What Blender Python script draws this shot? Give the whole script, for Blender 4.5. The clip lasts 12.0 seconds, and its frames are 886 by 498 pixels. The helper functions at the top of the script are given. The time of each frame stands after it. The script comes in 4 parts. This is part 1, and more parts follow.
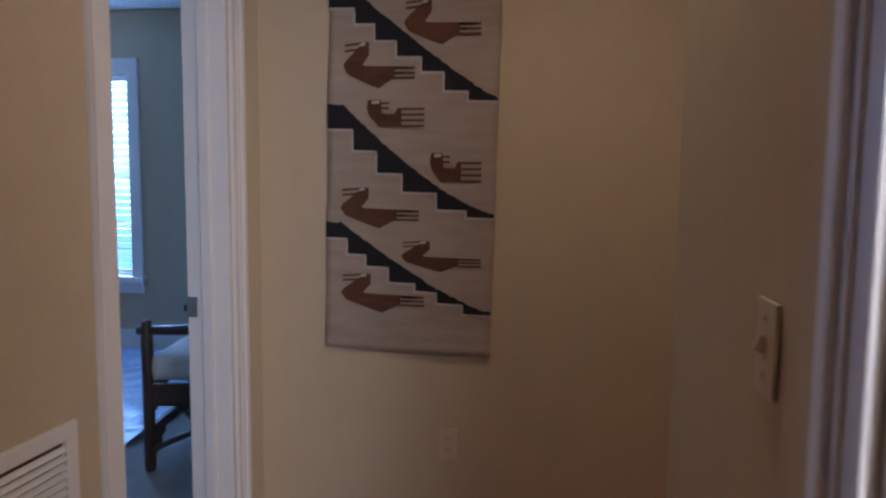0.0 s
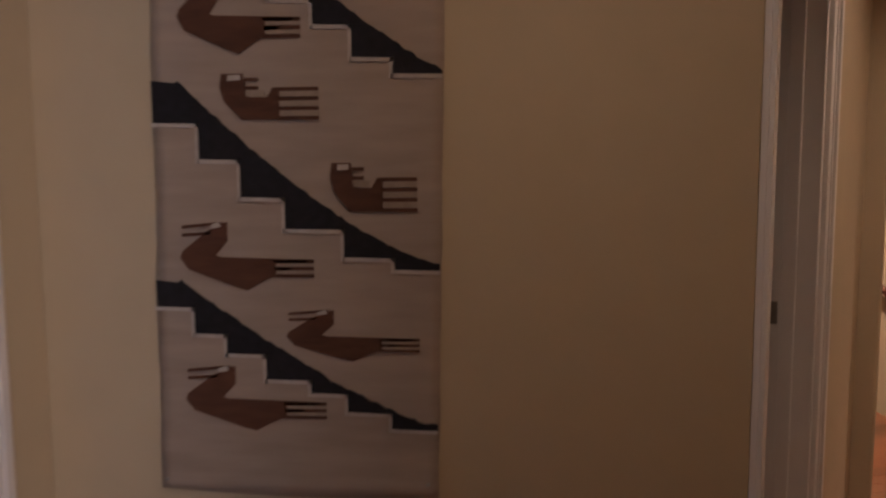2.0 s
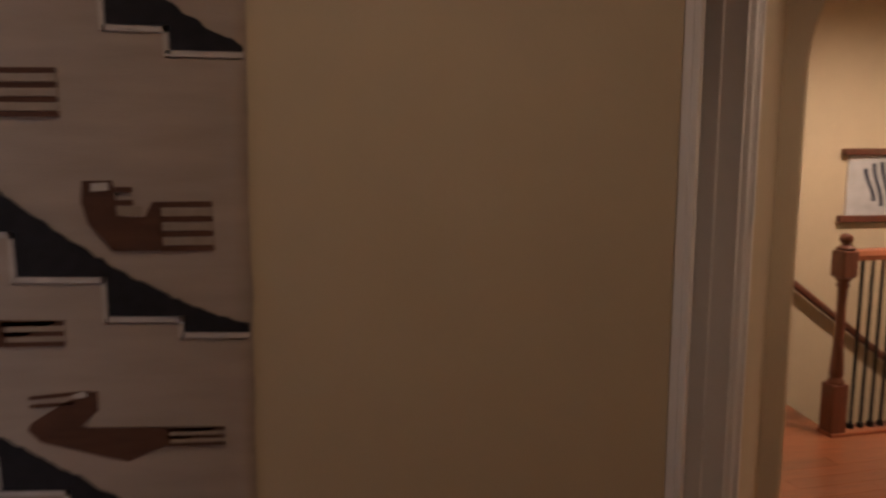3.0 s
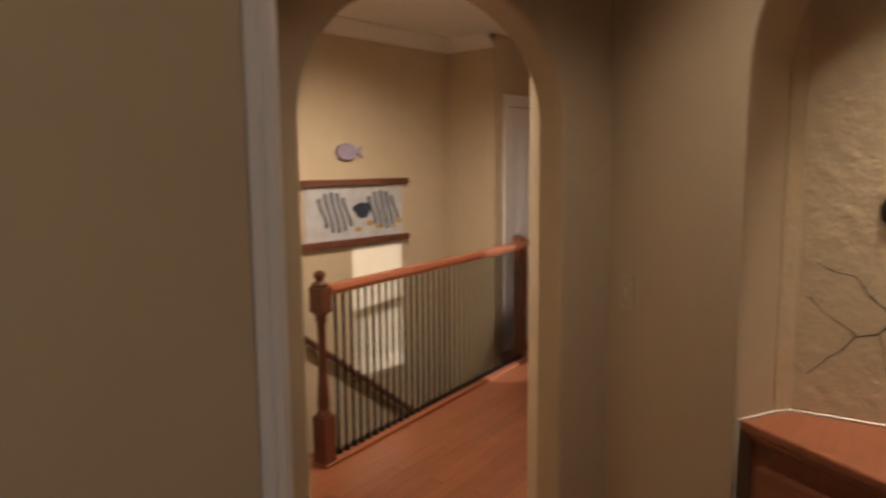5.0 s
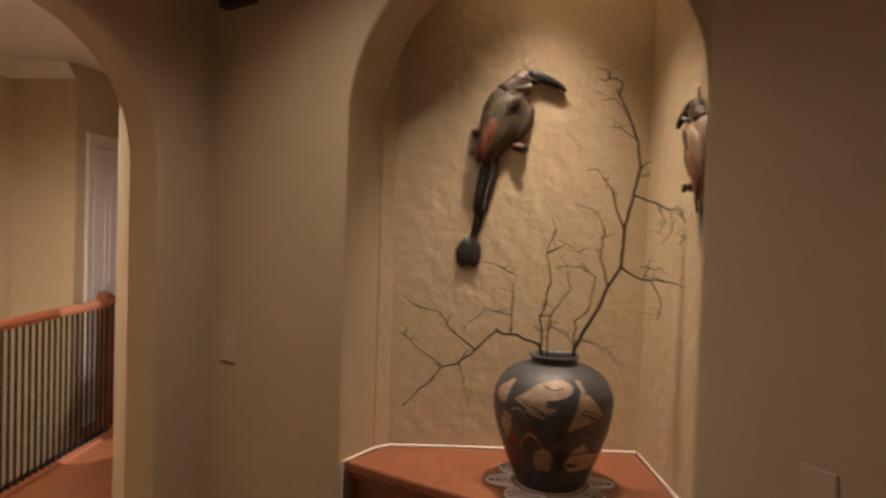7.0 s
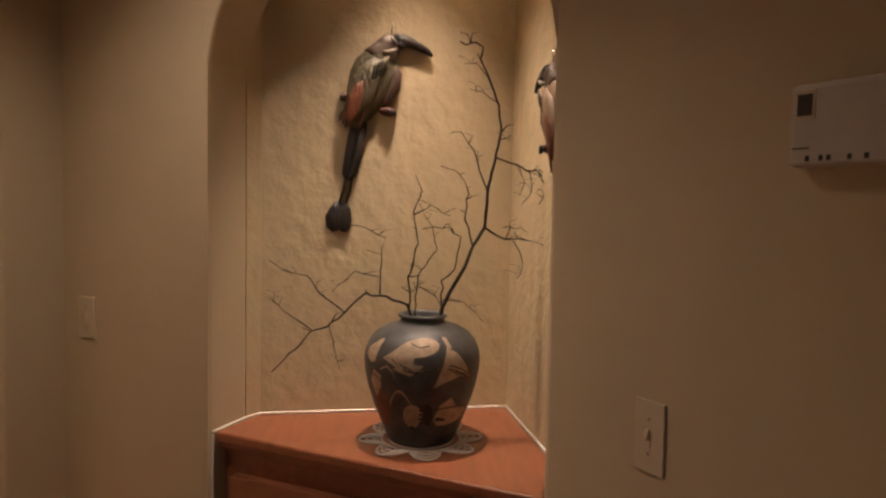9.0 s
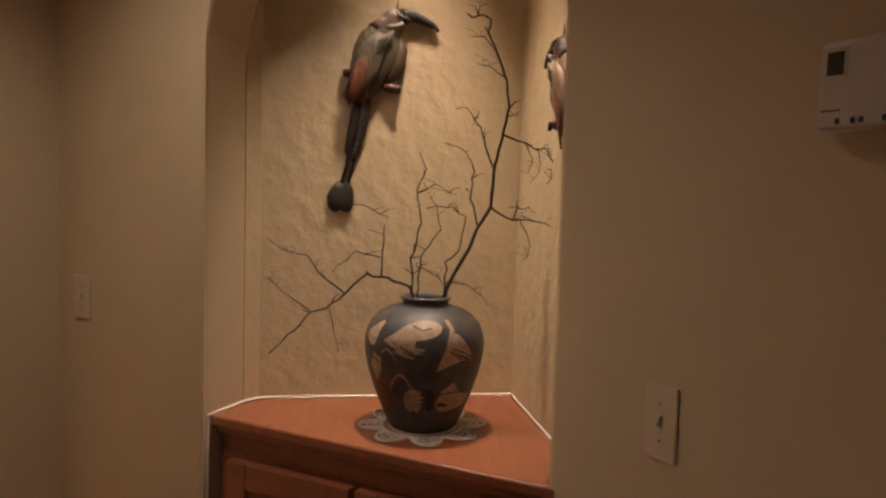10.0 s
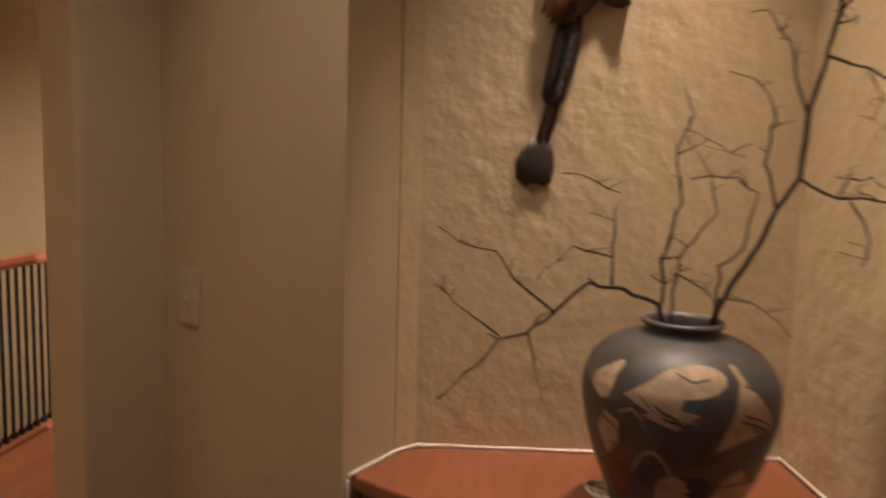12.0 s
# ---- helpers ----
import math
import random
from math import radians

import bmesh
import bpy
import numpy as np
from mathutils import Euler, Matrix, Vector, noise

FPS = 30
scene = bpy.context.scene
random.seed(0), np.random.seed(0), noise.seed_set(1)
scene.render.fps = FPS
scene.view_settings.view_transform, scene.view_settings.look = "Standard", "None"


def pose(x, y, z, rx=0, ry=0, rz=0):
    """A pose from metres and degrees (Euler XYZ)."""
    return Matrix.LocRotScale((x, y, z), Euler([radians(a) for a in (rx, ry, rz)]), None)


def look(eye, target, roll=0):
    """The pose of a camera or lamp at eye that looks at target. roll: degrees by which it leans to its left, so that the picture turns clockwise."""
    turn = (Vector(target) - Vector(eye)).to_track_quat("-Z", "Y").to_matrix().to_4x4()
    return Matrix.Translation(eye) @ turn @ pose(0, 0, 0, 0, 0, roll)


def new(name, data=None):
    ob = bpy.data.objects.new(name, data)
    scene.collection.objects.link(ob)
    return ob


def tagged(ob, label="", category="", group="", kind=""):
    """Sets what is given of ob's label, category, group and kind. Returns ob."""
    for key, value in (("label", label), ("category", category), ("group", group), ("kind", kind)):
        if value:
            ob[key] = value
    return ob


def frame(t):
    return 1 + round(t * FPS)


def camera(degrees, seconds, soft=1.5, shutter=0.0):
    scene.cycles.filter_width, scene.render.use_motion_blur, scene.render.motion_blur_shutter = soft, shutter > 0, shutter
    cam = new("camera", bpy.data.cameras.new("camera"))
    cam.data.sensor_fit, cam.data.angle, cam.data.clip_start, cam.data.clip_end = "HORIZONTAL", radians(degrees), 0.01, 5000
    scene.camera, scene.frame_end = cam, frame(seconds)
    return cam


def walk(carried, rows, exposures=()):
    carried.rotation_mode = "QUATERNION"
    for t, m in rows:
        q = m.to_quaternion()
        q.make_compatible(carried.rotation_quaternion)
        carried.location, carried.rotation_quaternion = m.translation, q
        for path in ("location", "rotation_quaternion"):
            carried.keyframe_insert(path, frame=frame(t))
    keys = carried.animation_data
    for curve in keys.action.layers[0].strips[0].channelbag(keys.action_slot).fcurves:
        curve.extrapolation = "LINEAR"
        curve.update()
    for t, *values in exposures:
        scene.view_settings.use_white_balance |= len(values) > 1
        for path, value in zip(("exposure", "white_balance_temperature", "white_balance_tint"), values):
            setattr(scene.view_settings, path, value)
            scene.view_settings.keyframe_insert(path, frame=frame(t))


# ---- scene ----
cam = camera(66.0, 12.0, soft=2.4, shutter=0.5)
PATH = [
    (0, (0.83, -2.21, 1.299), (0.488, -0.248, 1.11), 0.6),
    (0.5, (0.772, -1.983, 1.324), (0.474, -0.015, 1.129), 0.7),
    (1, (0.725, -1.75, 1.331), (0.424, 0.218, 1.145), -0.2),
    (1.5, (0.687, -1.546, 1.357), (0.474, 0.432, 1.155), -0.7),
    (2, (0.701, -1.322, 1.35), (0.576, 0.666, 1.173), -0.3),
    (2.5, (0.791, -1.11, 1.343), (0.73, 0.884, 1.199), -0.8),
    (3, (0.816, -0.944, 1.431), (0.951, 1.033, 1.16), -0.2),
    (3.5, (0.826, -0.797, 1.436), (1.296, 1.13, 1.181), 0.7),
    (3.7, (0.812, -0.758, 1.459), (1.437, 1.124, 1.197), 1.9),
    (5.5, (0.945, -0.397, 1.588), (2.658, 0.613, 1.38), -0.4),
    (6, (0.971, -0.342, 1.534), (2.845, 0.346, 1.413), 2.0),
    (6.5, (0.985, -0.398, 1.531), (2.922, 0.091, 1.452), 1.8),
    (7, (0.982, -0.445, 1.526), (2.955, -0.125, 1.466), 1.9),
    (7.5, (0.963, -0.509, 1.529), (2.954, -0.333, 1.457), 1.7),
    (7.7, (0.965, -0.511, 1.528), (2.961, -0.396, 1.453), 1.4),
    (9.3, (0.975, -0.511, 1.481), (2.971, -0.504, 1.362), 1.1),
    (9.5, (0.985, -0.517, 1.474), (2.981, -0.494, 1.351), 1.2),
    (10, (1.027, -0.521, 1.453), (3.022, -0.49, 1.319), 1.7),
    (10.5, (1.126, -0.522, 1.44), (3.118, -0.47, 1.271), 1.3),
    (11, (1.275, -0.506, 1.411), (3.264, -0.414, 1.219), 0.5),
    (11.5, (1.455, -0.425, 1.425), (3.426, -0.183, 1.186), 1.4),
    (12, (1.599, -0.29, 1.434), (3.551, 0.09, 1.22), 1.7),
]
walk(cam, [(t, look(eye, target, roll)) for t, eye, target, roll in PATH],
     exposures=[(0.0, 0.22, 5700, 17), (1.5, -0.1, 6500, 26), (2.5, -0.22, 6600, 27), (3.7, -0.3, 6300, 16),
                (5.5, 0.0, 6000, 13), (9.5, 0.05, 6300, 17), (12.0, -0.08, 6300, 17)])

# ---- world, sun, lamps ----
SUN_TO = Vector((-0.47, 0.81, -0.47)).normalized()
world = bpy.data.worlds.new("sky")
scene.world = world
world.use_nodes = True
wn = world.node_tree.nodes
sky = wn.new("ShaderNodeTexSky")
sky.sky_type, sky.sun_disc = "NISHITA", False
sky.sun_elevation, sky.sun_rotation = radians(27), radians(150)
wn["Background"].inputs["Strength"].default_value = 0.12
world.node_tree.links.new(sky.outputs[0], wn["Background"].inputs["Color"])


def lamp(name, kind, m, energy, colour, **more):
    d = bpy.data.lights.new(name, kind)
    d.energy, d.color = energy, colour
    for k, v in more.items():
        if k == "size":
            d.shadow_soft_size = v
        elif k == "spread":
            d.spot_size = radians(v)
        elif k == "blend":
            d.spot_blend = v
        elif k == "angle":
            d.angle = radians(v)
        elif k == "area":
            d.shape, d.size, d.size_y = "RECTANGLE", v[0], v[1]
    ob = new(name, d)
    ob.matrix_world = m
    return ob


NB = pose(0.1171, -0.1657, 0, 0, 0, 3.5)  # the niche and its walls share one turned frame
WARM = (1.0, 0.80, 0.57)
lamp("sun", "SUN", look((0, 0, 9), Vector((0, 0, 9)) + SUN_TO), 5.0, (1.0, 0.95, 0.88), angle=0.6)
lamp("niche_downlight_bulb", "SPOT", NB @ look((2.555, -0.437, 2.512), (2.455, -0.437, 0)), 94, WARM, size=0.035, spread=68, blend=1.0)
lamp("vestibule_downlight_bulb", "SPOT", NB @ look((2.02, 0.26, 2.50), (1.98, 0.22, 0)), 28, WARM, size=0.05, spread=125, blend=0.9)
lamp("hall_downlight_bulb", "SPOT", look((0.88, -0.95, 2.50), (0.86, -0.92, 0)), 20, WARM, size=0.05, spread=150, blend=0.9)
# no source known on the landing: fill added to brighten the stair hall
lamp("landing_fill_lamp", "SPOT", look((3.6, 1.9, 2.55), (3.7, 2.3, 0)), 205, WARM, size=0.05, spread=150, blend=0.9)
# daylight from the side room's unseen window and through the bedroom window
lamp("side_window_light", "AREA", look((1.70, -3.22, 1.45), (1.0, -1.6, 1.2)), 58, (0.88, 0.87, 0.86), area=(0.66, 1.2))
lamp("bedroom_window_light", "AREA", look((-2.85, 2.70, 1.4), (-1.6, 0.0, 0.5)), 130, (0.26, 0.50, 1.0), area=(0.85, 1.5))

# ---- materials ----
def material(name, colour, rough=0.6, metal=0.0, vary=0.12, grain=30.0, bump=0.1, bscale=150.0, stretch=None, dark=None, coat=0.0, depth=0.002, rand=0.0):
    """Base colour varied by noise at two scales, with fine relief."""
    m = bpy.data.materials.new(name)
    m.use_nodes = True
    n, l = m.node_tree.nodes, m.node_tree.links
    b = n["Principled BSDF"]
    b.inputs["Roughness"].default_value, b.inputs["Metallic"].default_value = rough, metal
    b.inputs["Coat Weight"].default_value = coat
    tc = n.new("ShaderNodeTexCoord")
    mp = n.new("ShaderNodeMapping")
    l.new(tc.outputs["Object"], mp.inputs[0])
    if stretch:
        mp.inputs["Scale"].default_value = stretch
    n1, n2, n3 = n.new("ShaderNodeTexNoise"), n.new("ShaderNodeTexNoise"), n.new("ShaderNodeTexNoise")
    for q, sc, de in ((n1, grain, 6), (n2, grain * 0.06, 2), (n3, bscale, 4)):
        q.inputs["Scale"].default_value, q.inputs["Detail"].default_value = sc, de
        l.new(mp.outputs[0], q.inputs["Vector"])
    add = n.new("ShaderNodeMath")
    add.operation = "ADD"
    l.new(n1.outputs[0], add.inputs[0])
    l.new(n2.outputs[0], add.inputs[1])
    mr = n.new("ShaderNodeMapRange")
    mr.inputs[1].default_value, mr.inputs[2].default_value = 0.6, 1.4
    l.new(add.outputs[0], mr.inputs[0])
    mix = n.new("ShaderNodeMix")
    mix.data_type = "RGBA"
    d = dark or [c * (1 - 2 * vary) for c in colour]
    mix.inputs[6].default_value = (*d, 1)
    mix.inputs[7].default_value = (*[min(1, c * (1 + vary * 0.6)) for c in colour], 1)
    l.new(mr.outputs[0], mix.inputs[0])
    out = mix.outputs[2]
    if rand:
        oi, hs = n.new("ShaderNodeObjectInfo"), n.new("ShaderNodeHueSaturation")
        mr2 = n.new("ShaderNodeMapRange")
        mr2.inputs[3].default_value, mr2.inputs[4].default_value = 1 - rand, 1 + rand
        l.new(oi.outputs["Random"], mr2.inputs[0])
        l.new(mr2.outputs[0], hs.inputs["Value"])
        l.new(out, hs.inputs["Color"])
        out = hs.outputs[0]
    l.new(out, b.inputs["Base Color"])
    bp = n.new("ShaderNodeBump")
    bp.inputs["Strength"].default_value, bp.inputs["Distance"].default_value = bump, depth
    l.new(n3.outputs[0], bp.inputs["Height"])
    l.new(bp.outputs[0], b.inputs["Normal"])
    return m


PAINT = material("wall_paint", (0.56, 0.455, 0.31), 0.65, vary=0.04, grain=9, bump=0.25, bscale=90)
PLASTER = material("textured_plaster", (0.60, 0.475, 0.30), 0.6, vary=0.06, grain=12, bump=0.6, bscale=21, depth=0.011)
CEIL = material("ceiling_white", (0.78, 0.75, 0.71), 0.8, vary=0.03, bump=0.3, bscale=60)
TRIM = material("white_trim", (0.80, 0.765, 0.74), 0.35, vary=0.04, grain=8, bump=0.05)
WOOD = material("cherry_wood", (0.32, 0.110, 0.053), 0.36, vary=0.2, grain=7, bump=0.08, bscale=40, stretch=(1, 6, 6), coat=0.15)
DARKWOOD = material("dark_cherry", (0.15, 0.05, 0.028), 0.35, vary=0.25, grain=9, bump=0.1, bscale=40, stretch=(5, 5, 0.8), coat=0.2)
FLOORWOOD = material("floor_planks", (0.265, 0.090, 0.039), 0.28, vary=0.2, grain=7, bump=0.06, bscale=50, stretch=(0.8, 9, 9), coat=0.25, rand=0.15)
IRON = material("black_iron", (0.018, 0.018, 0.02), 0.45, 0.6, vary=0.2, bump=0.2)
CLOTH = material("woven_wool", (0.42, 0.335, 0.275), 0.95, vary=0.13, grain=16, bump=0.7, bscale=420, stretch=(0.35, 1, 2.2), depth=0.0015)
BLACKWOOL = material("black_wool", (0.016, 0.015, 0.02), 0.95, vary=0.3, grain=60, bump=0.7, bscale=420)
BROWNWOOL = material("brown_wool", (0.125, 0.052, 0.03), 0.95, vary=0.2, grain=40, bump=0.7, bscale=420, stretch=(0.4, 1, 2))
PALEWOOL = material("pale_wool", (0.36, 0.28, 0.22), 0.95, vary=0.15, grain=60, bump=0.6, bscale=420)
WHITEWOOL = material("white_wool", (0.56, 0.50, 0.45), 0.95, vary=0.15, grain=60, bump=0.6, bscale=420)
PLASTIC = material("almond_plastic", (0.60, 0.51, 0.38), 0.35, vary=0.04, bump=0.02)
GREYPLASTIC = material("grey_plastic", (0.55, 0.50, 0.46), 0.4, vary=0.05, bump=0.03)
LCD = material("dark_display", (0.035, 0.035, 0.035), 0.25, vary=0.1, bump=0)
SLOT = material("dark_slot", (0.05, 0.042, 0.035), 0.7, vary=0.1)
NICKEL = material("satin_nickel", (0.42, 0.40, 0.37), 0.35, 1.0, vary=0.1)
CHROME = material("chrome", (0.8, 0.8, 0.8), 0.08, 1.0, vary=0.02)
CLAY = material("slate_clay", (0.084, 0.080, 0.082), 0.46, vary=0.35, grain=34, bump=0.35, bscale=150)
TANCLAY = material("tan_slip", (0.48, 0.345, 0.24), 0.6, vary=0.3, grain=60, bump=0.3, bscale=150)
REDCLAY = material("red_slip", (0.17, 0.055, 0.04), 0.6, vary=0.25, grain=40, bump=0.3)
BLACKCLAY = material("black_slip", (0.015, 0.014, 0.014), 0.5, vary=0.2, bump=0.2)
LACE = material("white_lace", (0.80, 0.77, 0.74), 0.95, vary=0.1, grain=90, bump=0.6, bscale=500)
TWIG = material("dark_twig", (0.045, 0.03, 0.022), 0.8, vary=0.3, grain=60, bump=0.7, bscale=200)
OLIVE = material("olive_carved_wood", (0.105, 0.082, 0.042), 0.6, vary=0.45, grain=40, bump=1.0, bscale=110, stretch=(1, 1, 0.35), depth=0.006, dark=(0.03, 0.022, 0.012))
TANWOOD = material("tan_carved_wood", (0.34, 0.22, 0.13), 0.55, vary=0.35, grain=30, bump=0.5, bscale=70, stretch=(1, 1, 0.4))
RUST = material("rust_carved_wood", (0.24, 0.072, 0.026), 0.5, vary=0.35, grain=40, bump=1.0, bscale=110, stretch=(1, 1, 0.35), depth=0.006, dark=(0.06, 0.02, 0.012))
UMBER = material("umber_carved_wood", (0.085, 0.045, 0.03), 0.5, vary=0.35, grain=30, bump=0.4, bscale=60)
BLACKWOOD = material("black_carved_wood", (0.028, 0.021, 0.02), 0.5, vary=0.3, grain=40, bump=1.0, depth=0.006, bscale=80, stretch=(1, 1, 0.3))
DARKOLIVE = material("dark_olive_wood", (0.05, 0.042, 0.026), 0.6, vary=0.4, grain=40, bump=0.8, bscale=110)
PALEFEATHER = material("pale_feather_paint", (0.30, 0.27, 0.23), 0.6, vary=0.3, grain=60, bump=0.4)
DARKRED = material("dark_red_wood", (0.10, 0.036, 0.026), 0.5, vary=0.3, grain=40, bump=0.5)
CAULK = material("white_caulk", (0.80, 0.74, 0.66), 0.5, vary=0.05)
SHEET = material("pale_plastic_sheeting", (0.36, 0.48, 0.68), 0.25, vary=0.08, grain=8, bump=0.9, bscale=9, depth=0.03)
CARPET = material("grey_carpet", (0.30, 0.28, 0.26), 0.95, vary=0.15, grain=80, bump=0.8, bscale=300)
CUSHION = material("white_cushion", (0.66, 0.62, 0.58), 0.9, vary=0.06, bump=0.4, bscale=120)
CHAIRWOOD = material("dark_chair_wood", (0.06, 0.032, 0.02), 0.4, vary=0.3, grain=12, bump=0.15, stretch=(4, 4, 0.8))
STONE = material("beige_counter", (0.38, 0.29, 0.20), 0.2, vary=0.2, grain=30, bump=0.02)
SILVER = material("pale_canvas", (0.55, 0.55, 0.56), 0.6, vary=0.15, grain=14, bump=0.3)
STRIPE = material("dark_blue_paint", (0.03, 0.04, 0.07), 0.5, vary=0.3, grain=30, bump=0.2)
YELLOW = material("ochre_paint", (0.45, 0.28, 0.06), 0.5, vary=0.2, grain=30, bump=0.2)
LILAC = material("lilac_ceramic", (0.36, 0.30, 0.42), 0.3, vary=0.15, grain=20, bump=0.1)


# grey see-through sheet, made only to weaken the sun passing through it
SUN_DIMMER = bpy.data.materials.new("sun_dimmer")
SUN_DIMMER.use_nodes = True
see = SUN_DIMMER.node_tree.nodes.new("ShaderNodeBsdfTransparent")
see.inputs[0].default_value = (0.85, 0.85, 0.85, 1)
SUN_DIMMER.node_tree.links.new(see.outputs[0], SUN_DIMMER.node_tree.nodes["Material Output"].inputs["Surface"])


def glowing(name, colour, strength):
    m = bpy.data.materials.new(name)
    m.use_nodes = True
    b = m.node_tree.nodes["Principled BSDF"]
    b.inputs["Emission Color"].default_value, b.inputs["Emission Strength"].default_value = (*colour, 1), strength
    b.inputs["Base Color"].default_value = (*colour, 1)
    return m


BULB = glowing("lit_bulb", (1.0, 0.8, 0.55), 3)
DAY = glowing("bright_outdoors", (0.30, 0.72, 1.0), 0.95)
dn, dl = DAY.node_tree.nodes, DAY.node_tree.links
dnoise, dramp = dn.new("ShaderNodeTexNoise"), dn.new("ShaderNodeMix")
dnoise.inputs["Scale"].default_value = 1.6
dramp.data_type = "RGBA"
dramp.inputs[6].default_value, dramp.inputs[7].default_value = (0.06, 0.34, 0.72, 1), (0.50, 0.95, 1.0, 1)
dl.new(dnoise.outputs[0], dramp.inputs[0])
dl.new(dramp.outputs[2], dn["Principled BSDF"].inputs["Emission Color"])


# ---- building helpers ----
def mesh_of(name, bm, mats, smooth=False):
    me = bpy.data.meshes.new(name)
    bmesh.ops.recalc_face_normals(bm, faces=bm.faces)
    bm.to_mesh(me)
    bm.free()
    for m in (mats if isinstance(mats, (list, tuple)) else [mats]):
        me.materials.append(m)
    if smooth:
        for p in me.polygons:
            p.use_smooth = True
    return me


def part(name, bm, mat, parent=None, label="", smooth=False, m=None, bevel=0.0):
    ob = new(name, mesh_of(name, bm, mat, smooth))
    if parent:
        ob.parent = parent
    if m is not None:
        ob.matrix_basis = m
    if bevel:
        b = ob.modifiers.new("bevel", "BEVEL")
        b.width, b.segments, b.limit_method, b.angle_limit = bevel, 3, "ANGLE", radians(40)
    if label:
        ob["label"] = label
    return ob


def thing(name, label, category, m=None, group="", kind=""):
    ob = new(name)
    ob.empty_display_size = 0.05
    if m is not None:
        ob.matrix_basis = m
    return tagged(ob, label, category, group, kind)


def box(x0, x1, y0, y1, z0, z1, bm=None, bev=0.0):
    own = bmesh.new()
    bmesh.ops.create_cube(own, size=1)
    for v in own.verts:
        v.co = (x0 + (v.co.x + .5) * (x1 - x0), y0 + (v.co.y + .5) * (y1 - y0), z0 + (v.co.z + .5) * (z1 - z0))
    if bev:
        bmesh.ops.bevel(own, geom=own.edges[:], offset=bev, segments=2, affect="EDGES", profile=0.6)
    return own if bm is None else joined(bm, own)


def joined(bm, other):
    me = bpy.data.meshes.new("tmp")
    other.to_mesh(me)
    other.free()
    bm.from_mesh(me)
    bpy.data.meshes.remove(me)
    return bm


def prism(pts, z0, z1, bm=None, bev=0.0):
    """An upright prism over a plan outline."""
    own = bmesh.new()
    f = own.faces.new([own.verts.new((x, y, z0)) for x, y in pts])
    ext = bmesh.ops.extrude_face_region(own, geom=[f])
    bmesh.ops.translate(own, vec=(0, 0, z1 - z0), verts=[g for g in ext["geom"] if isinstance(g, bmesh.types.BMVert)])
    if bev:
        bmesh.ops.bevel(own, geom=own.edges[:], offset=bev, segments=2, affect="EDGES", profile=0.6)
    return own if bm is None else joined(bm, own)


def slab(pts, y0, y1, bm=None):
    """A flat shape in x and z, given thickness in y."""
    own = bmesh.new()
    f = own.faces.new([own.verts.new((x, y0, z)) for x, z in pts])
    ext = bmesh.ops.extrude_face_region(own, geom=[f])
    bmesh.ops.translate(own, vec=(0, y1 - y0, 0), verts=[g for g in ext["geom"] if isinstance(g, bmesh.types.BMVert)])
    return own if bm is None else joined(bm, own)


def lathe(profile, sides=40, bm=None):
    own = bmesh.new()
    rings = []
    for r, z in profile:
        rings.append([own.verts.new((r * math.cos(2 * math.pi * k / sides), r * math.sin(2 * math.pi * k / sides), z)) for k in range(sides)])
    for a, b in zip(rings, rings[1:]):
        for k in range(sides):
            own.faces.new((a[k], a[(k + 1) % sides], b[(k + 1) % sides], b[k]))
    own.faces.new(rings[0])
    own.faces.new(rings[-1])
    return own if bm is None else joined(bm, own)


def tube(points, radii, sides=6, bm=None):
    own = bmesh.new()
    pts = [Vector(p) for p in points]
    rings = []
    for k, p in enumerate(pts):
        d = (pts[min(k + 1, len(pts) - 1)] - pts[max(k - 1, 0)]).normalized()
        side = d.cross(Vector((0.31, 0.2, 0.93))).normalized()
        up = side.cross(d)
        r = radii[k] if isinstance(radii, (list, tuple)) else radii
        rings.append([own.verts.new(p + r * (math.cos(a) * side + math.sin(a) * up)) for a in [2 * math.pi * q / sides for q in range(sides)]])
    for a, b in zip(rings, rings[1:]):
        for k in range(sides):
            own.faces.new((a[k], a[(k + 1) % sides], b[(k + 1) % sides], b[k]))
    own.faces.new(rings[0])
    own.faces.new(rings[-1])
    return own if bm is None else joined(bm, own)


def heading(deg):
    return Vector((math.sin(radians(deg)), math.cos(radians(deg)), 0))


def along(a, deg, z=0.0):
    """Local frame of a wall that starts at a and runs at a heading: x along it, -y in front of it (to its right), z up."""
    return pose(a[0], a[1], z, 0, 0, 90 - deg)


